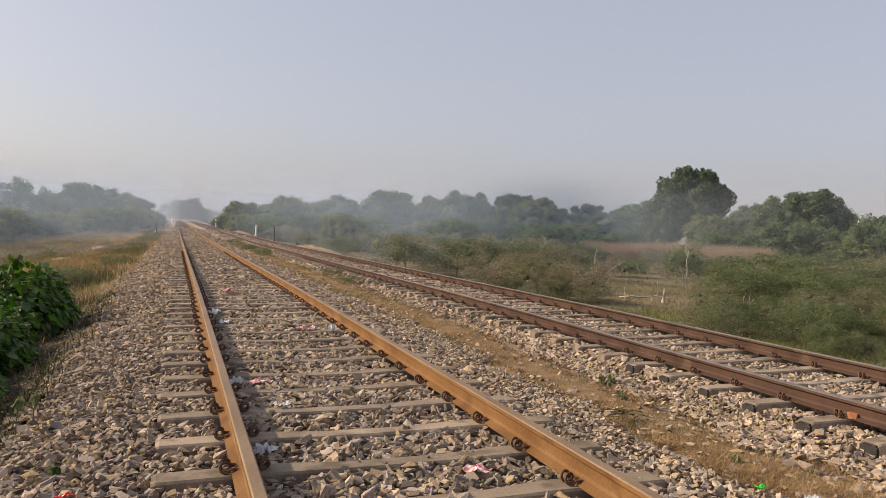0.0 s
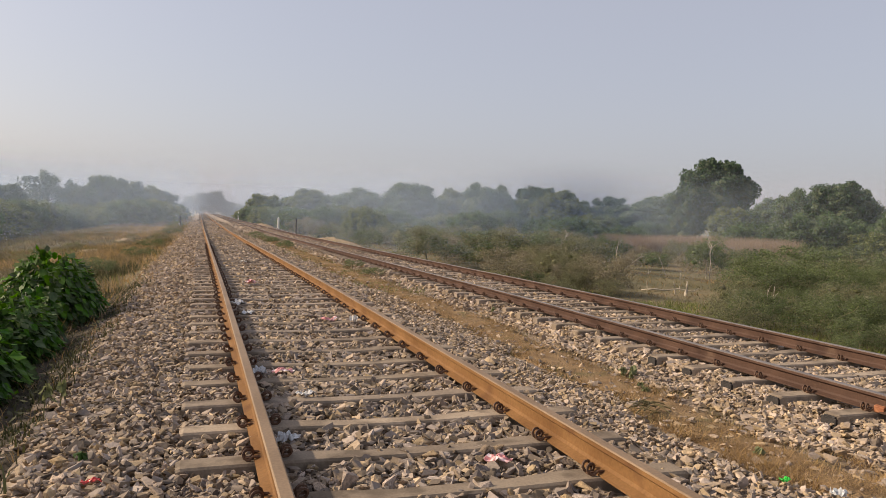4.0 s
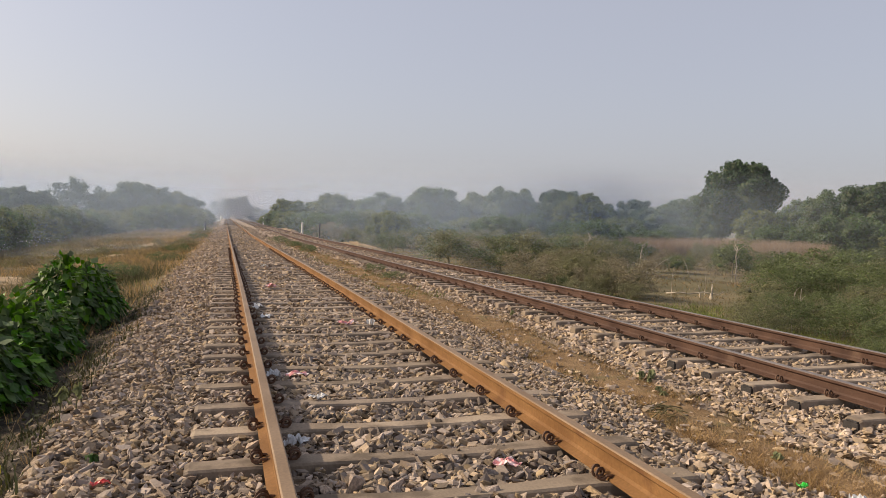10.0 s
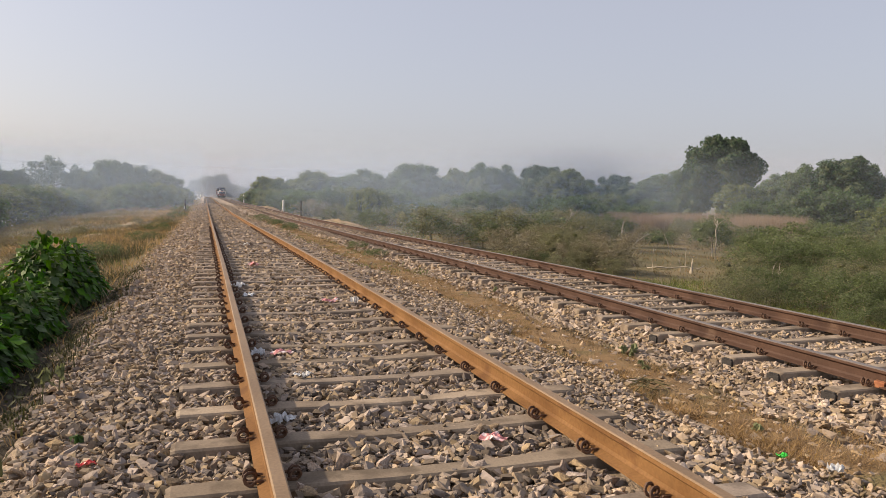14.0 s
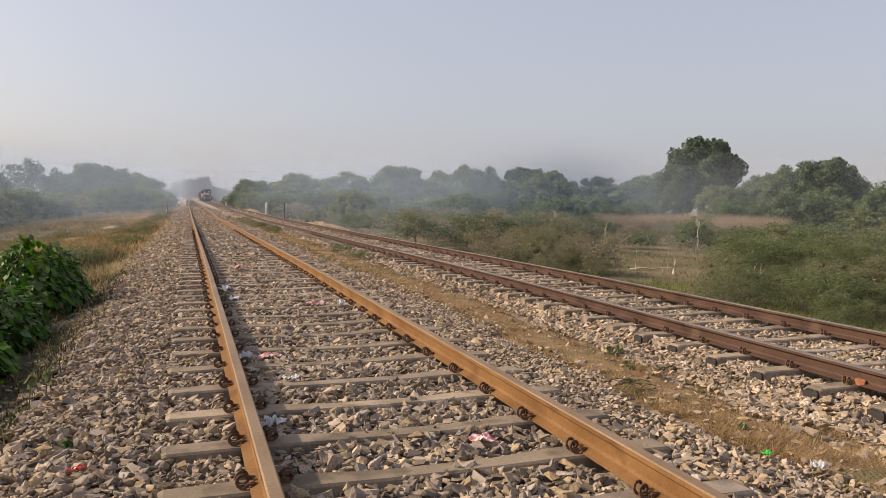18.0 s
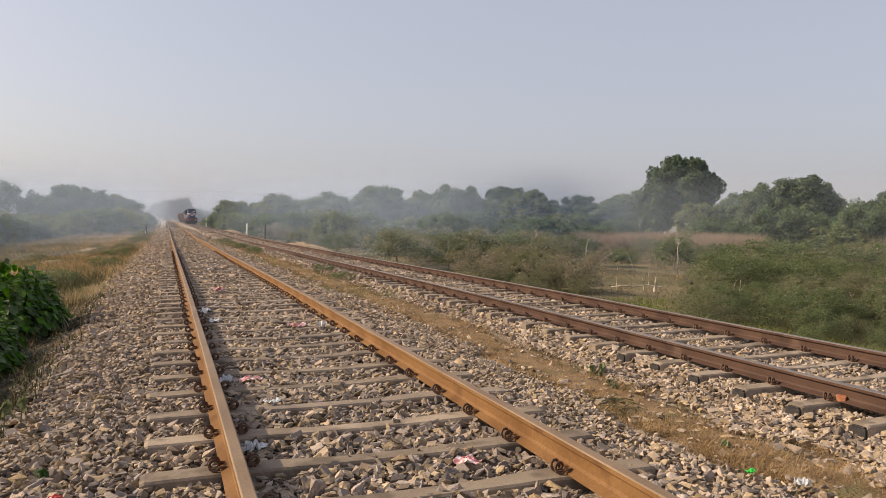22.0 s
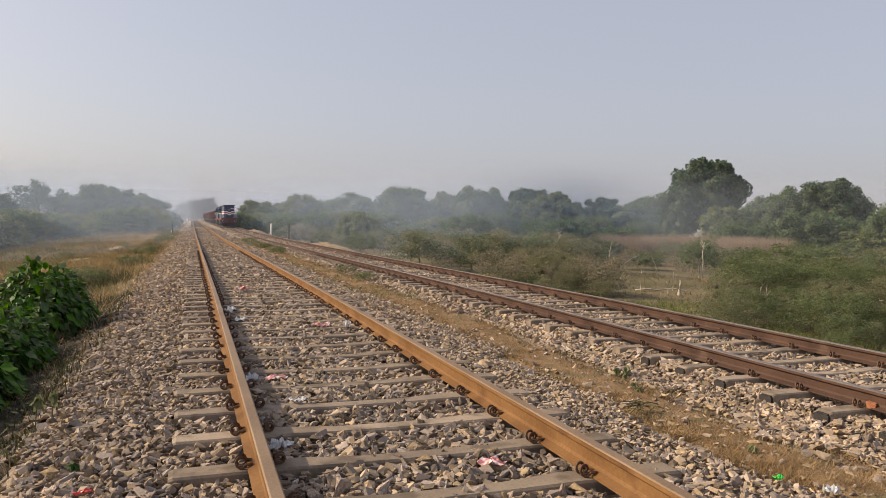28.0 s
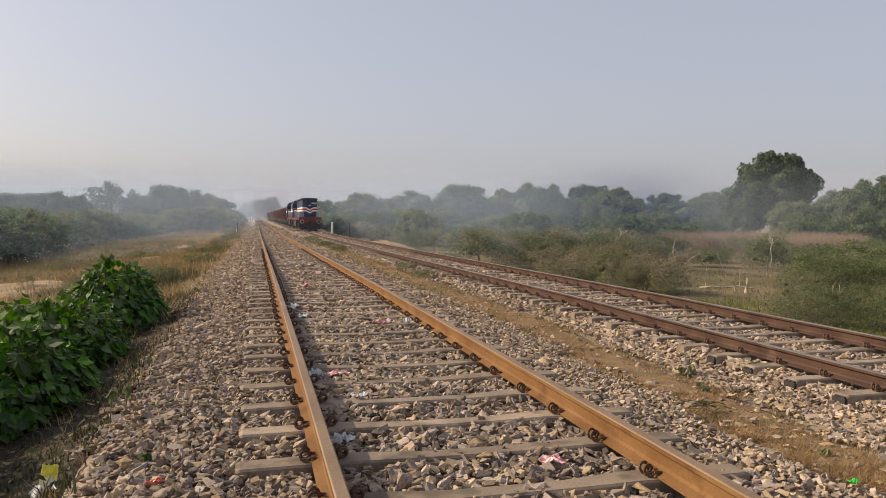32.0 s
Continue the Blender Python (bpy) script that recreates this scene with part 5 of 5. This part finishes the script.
hxy = bearing(48.1, 250)
house = thing("house", "small white flat roofed house behind trees", "house", at=pose(*hxy, float(ground_z(*hxy)) + 1.9, 0, 0, -40))
part("wall", box(-2.4, 2.4, -2.4, 2.4, -4.4, 5.9, 0.05), M_WHITE, house)
room = part("roof_room", box(-1.5, 1.5, -1.2, 1.2, 5.9, 8.2, 0.04), M_WHITE, house)
part("roof", box(-1.75, 1.75, -1.45, 1.45, 8.2, 8.4, 0.03), M_WHITE, house)
for k in (-0.75, 0.75):
    w = part("window", box(k - 0.4, k + 0.4, -1.25, -1.19, 6.6, 7.7), M_GLASS, house)
    part("sill", box(k - 0.48, k + 0.48, -1.33, -1.19, 6.5, 6.6), M_WHITE, w)
for k in (-1.8, 0, 1.8):
    w = part("window", box(k - 0.5, k + 0.5, -2.65, -2.59, 3.6, 4.9), M_GLASS, house)
    part("sill", box(k - 0.6, k + 0.6, -2.72, -2.59, 3.5, 3.6), M_WHITE, w)


bm = box(-0.06, 0.06, -0.04, 0.04, -0.02, 0.035, 0.008)
for v in bm.verts:
    v.co += Vector((noise.noise(v.co * 40), noise.noise(v.co * 40 + Vector((5, 0, 0))), noise.noise(v.co * 40 + Vector((0, 7, 0))))) * 0.012
brick = tagged(new("brick_fragment", mesh_of("brick_fragment", bm, M_BRICK)), "broken orange brick lying on a concrete sleeper", "brick")
brick.matrix_basis = pose(5.55, 4.87, RAIL_TOP + DROP2 - 0.153 + 0.018, 0, 0, 25)


# ---------------------------------------------------------------- litter
def crumpled(name, x, y, z, lx, ly, h, material, label, turn, seed, group="litter on the ballast"):
    r = np.random.default_rng(seed)
    u, w = np.meshgrid(np.linspace(-1, 1, 9), np.linspace(-1, 1, 7), indexing="ij")
    zz = h * (r.random(u.shape) - 0.3) * (1 - 0.4 * np.abs(u)) + 0.3 * h * np.sin(u * 4 + seed)
    v = np.stack([u * lx / 2 * (1 + 0.06 * r.normal(size=u.shape)), w * ly / 2 * (1 + 0.06 * r.normal(size=u.shape)), zz], -1).reshape(-1, 3)
    i = np.arange(u.size).reshape(u.shape)
    f = np.stack([i[:-1, :-1], i[1:, :-1], i[1:, 1:], i[:-1, 1:]], -1).reshape(-1, 4)
    ob = tagged(new(name, arrays(name, v, f, material)), label, "litter", group)
    ob.matrix_basis = pose(x, y, z, 0, 0, turn)
    so = ob.modifiers.new("thickness", "SOLIDIFY")
    so.thickness = 0.003
    return ob


crumpled("wrapper", 1.614, 3.87, 0.045, 0.14, 0.10, 0.030, M_PINK, "crumpled pink and white food wrapper on the stones", -35, 1)
crumpled("wrapper", 0.69, 6.47, 0.045, 0.19, 0.09, 0.03, M_PINK, "crumpled pink food wrapper on a sleeper", 10, 2)
crumpled("wrapper", 0.513, 4.541, 0.035, 0.13, 0.10, 0.05, M_PALEFILM, "crumpled grey white plastic wrapper by the rail", 40, 3)
crumpled("wrapper", 0.50, 6.46, 0.04, 0.15, 0.10, 0.06, M_PALEFILM, "crumpled grey white plastic wrapper by the rail", 80, 4)
crumpled("wrapper", 0.768, 5.585, 0.05, 0.13, 0.07, 0.03, M_PAPER, "scrap of off-white paper on the stones", 20, 5)
crumpled("wrapper", 0.53, 11.34, 0.05, 0.24, 0.16, 0.06, M_PAPER, "crumpled white paper by the rail", 30, 6)
crumpled("wrapper", 0.62, 10.2, 0.05, 0.22, 0.12, 0.05, M_PALEFILM, "crumpled grey white plastic wrapper by the rail", 70, 7)
crumpled("wrapper", 1.13, 20.7, 0.05, 0.17, 0.12, 0.07, M_PAPER, "crumpled white paper on the stones", 0, 8)
crumpled("wrapper", 0.96, 14.7, 0.05, 0.20, 0.12, 0.06, M_PINK, "crumpled pink food wrapper on the stones", 30, 9)
crumpled("wrapper", 1.87, 9.34, 0.06, 0.10, 0.08, 0.08, M_PAPER, "scrap of white paper on the stones", 60, 10)
crumpled("wrapper", 1.60, 9.5, 0.05, 0.22, 0.12, 0.05, M_PINK, "faded pink food wrapper on the stones", 15, 11)
crumpled("wrapper", 3.617, 3.856, float(ground_z(3.617, 3.856)) + 0.045, 0.06, 0.045, 0.03, M_GREENFILM, "small bright green wrapper in the dry grass", 0, 12)
crumpled("wrapper", -0.494, 4.021, 0.035, 0.09, 0.035, 0.02, M_REDFILM, "small red wrapper on the stones", 12, 13)
crumpled("wrapper", -1.13, 4.46, -0.13, 0.12, 0.09, 0.06, M_PAPER, "crumpled white wrapper at the ballast foot", 25, 15)
crumpled("wrapper", 3.775, 3.58, float(ground_z(3.775, 3.58)) + 0.05, 0.09, 0.08, 0.06, M_PALEFILM, "crumpled clear plastic scrap in the dry grass", 30, 17)
bag = crumpled("packet", -1.27, 5.16, -0.16, 0.085, 0.12, 0.012, M_YELLOWFILM, "torn yellow and white packet standing among stones", 0, 14)
bag.matrix_basis = pose(-1.133, 4.60, -0.08, 72, 12, 20)


# ---------------------------------------------------------------- the goods train; y 0 is a vehicle's front, z 0 the rail head
def wheelset(parent, y, radius=0.5):
    bm = bmesh.new()
    for s in (-1, 1):
        rod((s * 0.80, 0, 0), (s * 0.93, 0, 0), radius, n=20, bm=bm)
        rod((s * 0.79, 0, 0), (s * 0.81, 0, 0), radius + 0.03, n=20, bm=bm)
        for k in range(4):
            a = k * math.pi / 2
            box(s * 0.945 - 0.012, s * 0.945 + 0.012, radius * 0.55 * math.cos(a) - 0.05, radius * 0.55 * math.cos(a) + 0.05, radius * 0.55 * math.sin(a) - 0.05, radius * 0.55 * math.sin(a) + 0.05, bm=bm)
    rod((-0.8, 0, 0), (0.8, 0, 0), 0.08, n=8, bm=bm)
    ob = part("wheelset", bm, M_BLACK, parent)
    ob.location = (0, y, radius)
    return ob


def bogie(parent, y, axles, radius):
    b = part("bogie", None or box(-0.3, 0.3, axles[0] - 0.2, axles[-1] + 0.2, 0.45, 0.85), M_BLACK, parent)
    b.location = (0, y, 0)
    wheels = [wheelset(b, a, radius) for a in axles]
    for s in (-1, 1):
        bm = box(s * 1.12 - 0.07, s * 1.12 + 0.07, axles[0] - 0.45, axles[-1] + 0.45, 0.55, 0.85, 0.02)
        for a in axles:
            box(s * 1.14 - 0.12, s * 1.14 + 0.12, a - 0.18, a + 0.18, 0.32, 0.72, 0.02, bm)
        part("side_frame", bm, M_BLACK, b)
        for a in [(p + q) / 2 for p, q in zip(axles, axles[1:])]:
            bm = bmesh.new()
            for k in (-0.13, 0.13):
                rod((s * 1.16, a + k, 0.36), (s * 1.16, a + k, 0.62), 0.09, n=8, bm=bm)
            part("spring", bm, M_BLACK, b)
    return wheels


def buffer_pair(parent, y, out):
    for s in (-1, 1):
        b = part("buffer", rod((s * 0.978, y, 1.08), (s * 0.978, y + out * 0.48, 1.08), 0.10, n=12), M_BLACK, parent)
        part("buffer_head", rod((s * 0.978, y + out * 0.48, 1.08), (s * 0.978, y + out * 0.53, 1.08), 0.225, n=18), M_WHITE, b, "white rimmed buffer head")
        part("buffer_plate", rod((s * 0.978, y + out * 0.53, 1.08), (s * 0.978, y + out * 0.545, 1.08), 0.19, n=16), M_BLACK, b, "dark greasy buffer face")


def locomotive():
    t = thing("locomotive", "navy blue diesel locomotive with white and red chevron stripes", "locomotive", "vehicles of the goods train")
    part("deck", box(-1.38, 1.38, 0.25, 17.6, 1.22, 1.50, 0.03), M_MAROON, t, "maroon running board and frame")
    beam = part("buffer_beam", box(-1.38, 1.38, 0.05, 0.25, 0.72, 1.62, 0.03), M_MAROON, t, "maroon buffer beam")
    part("coupler", box(-0.16, 0.16, -0.45, 0.05, 0.85, 1.2, 0.04), M_BLACK, beam)
    for s in (-1, 1):
        part("air_hose", tube([(s * 0.45, 0.05, 1.0), (s * 0.45, -0.15, 0.95), (s * 0.42, -0.2, 0.55)], 0.03, 6), M_BLACK, beam)
    part("rail_guard", prism([(-1.32, 0.72), (1.32, 0.72), (1.15, 0.14), (-1.15, 0.14)], 0.06, 0.14), M_BLACK, t, "black rail guard plate")
    buffer_pair(t, 0.05, -1)
    # hood, higher at the ridge, with its nose bevelled
    hood = part("hood", prism([(-0.87, 1.5), (0.87, 1.5), (0.87, 3.66), (0.82, 3.74), (0.45, 3.79), (-0.45, 3.79), (-0.82, 3.74), (-0.87, 3.66)], 0.75, 13.0), M_NAVY, t, "long navy engine hood")
    part("hood_roof", prism([(-1.0, 3.77), (-1.0, 3.90), (-0.5, 3.95), (0.5, 3.95), (1.0, 3.90), (1.0, 3.77), (0.84, 3.75), (0.45, 3.795), (-0.45, 3.795), (-0.84, 3.75)], 0.62, 13.0), M_BLACK, hood, "sooty black roof")
    for c, w, m, lab in ((2.84, 0.17, M_WHITE, "white chevron stripe"), (2.655, 0.16, M_RED, "red chevron stripe"), (2.48, 0.17, M_WHITE, "white chevron stripe")):
        part("stripe", prism([(-0.878, c), (-0.878, c - w), (-0.42, c - w), (0, c - w - 0.26), (0.42, c - w), (0.878, c - w), (0.878, c), (0.42, c), (0, c - 0.26), (-0.42, c)], 0.730, 0.752), m, hood, lab)
        for s in (-1, 1):
            part("stripe", box(min(s * 0.872, s * 0.885), max(s * 0.872, s * 0.885), 0.76, 13.0, c - w, c), m, hood, lab)
    lamp = part("headlight", rod((0, 0.76, 3.05), (0, 0.62, 3.05), 0.20, n=18), M_BLACK, hood, "round twin headlight housing")
    for s in (-1, 1):
        part("headlight_lens", rod((s * 0.08, 0.62, 3.05), (s * 0.08, 0.605, 3.05), 0.075, n=14), M_LENS, lamp, "clear headlight lens")
        part("marker_light", rod((s * 0.7, 0.76, 3.1), (s * 0.7, 0.70, 3.1), 0.07, n=10), M_RED, hood, "red marker light")
    plate = part("number_board", box(0.22, 0.82, 0.715, 0.745, 3.22, 3.40, 0.005), M_WHITE, hood, "white number board")
    for k in range(5):
        part("number_bar", box(0.28 + k * 0.10, 0.34 + k * 0.10, 0.707, 0.716, 3.26, 3.36), M_BLACK, plate)
    for s in (-1, 1):
        part("nose_door", box(min(s * 0.06, s * 0.50), max(s * 0.06, s * 0.50), 0.735, 0.752, 1.56, 2.1, 0.01), M_NAVY, hood)
    for k in range(11):
        for s in (-1, 1):
            d = part("hood_door", box(min(s * 0.865, s * 0.895), max(s * 0.865, s * 0.895), 1.5 + k * 1.02, 2.4 + k * 1.02, 1.6, 2.32, 0.01), M_NAVY, hood)
            part("latch", box(min(s * 0.895, s * 0.91), max(s * 0.895, s * 0.91), 1.9 + k * 1.02, 2.0 + k * 1.02, 1.95, 2.0), M_BLACK, d)
    for y in (2.2, 4.1, 6.4):
        part("roof_fan", rod((0, y, 3.86), (0, y, 3.95), 0.62, n=20), M_BLACK, hood)
    part("exhaust_stack", box(-0.22, 0.22, 8.3, 9.0, 3.85, 4.02, 0.02), M_BLACK, hood)
    # full-width cab behind the hood
    cab = part("cab", prism([(-1.50, 1.5), (1.50, 1.5), (1.50, 3.35), (1.2, 3.85), (0.6, 4.05), (-0.6, 4.05), (-1.2, 3.85), (-1.50, 3.35)], 13.0, 15.8), M_NAVY, t, "full width navy driving cab")
    for s in (-1, 1):
        w = part("cab_window", box(min(s * 1.02, s * 1.42), max(s * 1.02, s * 1.42), 12.97, 12.995, 2.75, 3.35), M_GLASS, cab, "dark cab window")
        part("window_frame", prism([(s * 0.98, 2.70), (s * 1.46, 2.70), (s * 1.46, 2.745), (s * 0.98, 2.745)], 12.965, 12.998), M_WHITE, w)
        part("cab_window", box(min(s * 1.502, s * 1.515), max(s * 1.502, s * 1.515), 13.5, 14.3, 2.7, 3.3), M_GLASS, cab, "dark cab window")
        part("cab_window", box(min(s * 1.502, s * 1.515), max(s * 1.502, s * 1.515), 14.5, 15.3, 2.7, 3.3), M_GLASS, cab, "dark cab window")
        part("stripe", box(min(s * 1.502, s * 1.514), max(s * 1.502, s * 1.514), 13.0, 15.8, 2.3, 2.55), M_WHITE, cab, "white band")
    part("short_hood", box(-0.95, 0.95, 15.8, 17.2, 1.5, 3.5, 0.08), M_NAVY, t, "short navy hood")
    # white handrails along the running boards and the nose
    for s in (-1, 1):
        bm = tube([(s * 1.32, 0.4, 2.45), (s * 1.32, 6, 2.45), (s * 1.32, 12.9, 2.45)], 0.028, 6)
        part("handrail", bm, M_WHITE, t, "white painted handrail")
        for y in (0.4, 2.4, 4.4, 6.4, 8.4, 10.4, 12.6):
            part("stanchion", rod((s * 1.32, y, 1.45), (s * 1.32, y, 2.45), 0.024, n=6), M_WHITE, t)
        part("nose_rail", tube([(s * 1.32, 0.35, 1.5), (s * 1.32, 0.32, 2.45), (s * 0.75, 0.32, 2.45), (s * 0.75, 0.35, 1.5)], 0.026, 6), M_WHITE, t, "white painted nose rail")
        st = part("steps", box(min(s * 1.2, s * 1.5), max(s * 1.2, s * 1.5), 0.35, 0.95, 0.42, 0.47), M_BLACK, t)
        for z in (0.72, 1.0):
            part("tread", box(min(s * 1.2, s * 1.5), max(s * 1.2, s * 1.5), 0.35, 0.95, z, z + 0.04), M_BLACK, st)
    part("fuel_tank", box(-1.35, 1.35, 6.8, 10.9, 0.42, 1.2, 0.08), M_BLACK, t)
    wheels = bogie(t, 3.6, (-1.9, 0.0, 1.9), 0.545) + bogie(t, 14.0, (-1.9, 0.0, 1.9), 0.545)
    return t, wheels


def wagon():
    t = thing("goods_wagon", "rusty red open goods wagon", "goods wagon", "vehicles of the goods train")
    bm = box(-1.42, 1.42, 0.5, 10.2, 1.28, 3.10)
    top = [f for f in bm.faces if f.normal.z > 0.9]
    bmesh.ops.inset_region(bm, faces=top, thickness=0.08)
    bmesh.ops.translate(bm, vec=(0, 0, -1.5), verts=list({v for f in top for v in f.verts}))
    part("body", bm, M_WAGON, t, "open steel body")
    for s in (-1, 1):
        bm = bmesh.new()
        for k in range(9):
            box(min(s * 1.42, s * 1.54), max(s * 1.42, s * 1.54), 0.6 + k * 1.16, 0.74 + k * 1.16, 1.2, 3.06, bm=bm)
        part("side_ribs", bm, M_WAGON, t)
        part("top_rail", box(min(s * 1.38, s * 1.57), max(s * 1.38, s * 1.57), 0.44, 10.26, 3.06, 3.2, 0.02), M_WAGON, t)
        part("door", box(min(s * 1.44, s * 1.49), max(s * 1.44, s * 1.49), 4.75, 5.9, 1.4, 2.7, 0.015), M_WAGON, t)
    for y0, y1 in ((0.40, 0.52), (10.18, 10.30)):
        bm = bmesh.new()
        for x in (-1.2, -0.4, 0.4, 1.2):
            box(x - 0.06, x + 0.06, y0, y1, 1.2, 3.1, bm=bm)
        part("end_ribs", bm, M_WAGON, t)
    part("underframe", box(-1.1, 1.1, 0.35, 10.35, 0.92, 1.28, 0.02), M_BLACK, t)
    bogie(t, 1.9, (-0.9, 0.9), 0.5)
    bogie(t, 8.8, (-0.9, 0.9), 0.5)
    part("coupler", box(-0.14, 0.14, 0.0, 10.7, 0.9, 1.15), M_BLACK, t)
    return t


LEAD, LEAD_WHEELS = locomotive()
RAIL2 = RAIL_TOP + DROP2
SPEED, FRONT_END = 11.75, 92.8          # metres a second; the front's place at 32 s
TRAIN = [(LEAD, 0.0)]
TRAIN.append((copy_thing(LEAD, pose(C2, 0, RAIL2)), 18.7))
FIRST_WAGON = wagon()
for k in range(30):
    TRAIN.append((FIRST_WAGON if k == 0 else copy_thing(FIRST_WAGON, pose(C2, 0, RAIL2)), 37.4 + k * 10.75))


# single stones of the near ballast, each a piece of its own
bed = bpy.data.objects["ballast_bed"]
ONE = [arrays("stone", v, f, M_STONE_ONE) for v, f in ROCKS]
p, s = strewn(2.5, 4.6, 60, 0.032, 0.052, -0.9, 3.1)
rot = turns(len(p), 0.5)
for i in range(min(len(p), 300)):
    ob = part("stone", ONE[i % len(ONE)], M_STONE_ONE, bed)
    m = Matrix([list(q) for q in rot[i]]).to_4x4()
    ob.matrix_basis = Matrix.Translation(p[i] + (0, 0, 0.012)) @ m @ Matrix.Diagonal((s[i], s[i], s[i], 1))


def motions():
    """The train rolls towards the camera on the far track."""
    for vehicle, behind in TRAIN:
        walk(vehicle, [(k * 0.5, pose(C2, FRONT_END + SPEED * (32 - k * 0.5) + behind, RAIL2 - float(view_drop(FRONT_END + SPEED * (32 - k * 0.5) + behind + 6)))) for k in range(65)])
    n = 530
    for vehicle, behind in TRAIN:
        for w in [w for b in vehicle.children for w in b.children if w.name.startswith("wheelset")]:
            y, z = w.location.y, w.location.z
            walk(w, [(32 * k / n, pose(0, y, z, math.degrees(SPEED * 32 * k / n / z) % 360)) for k in range(n + 1)])


motions()
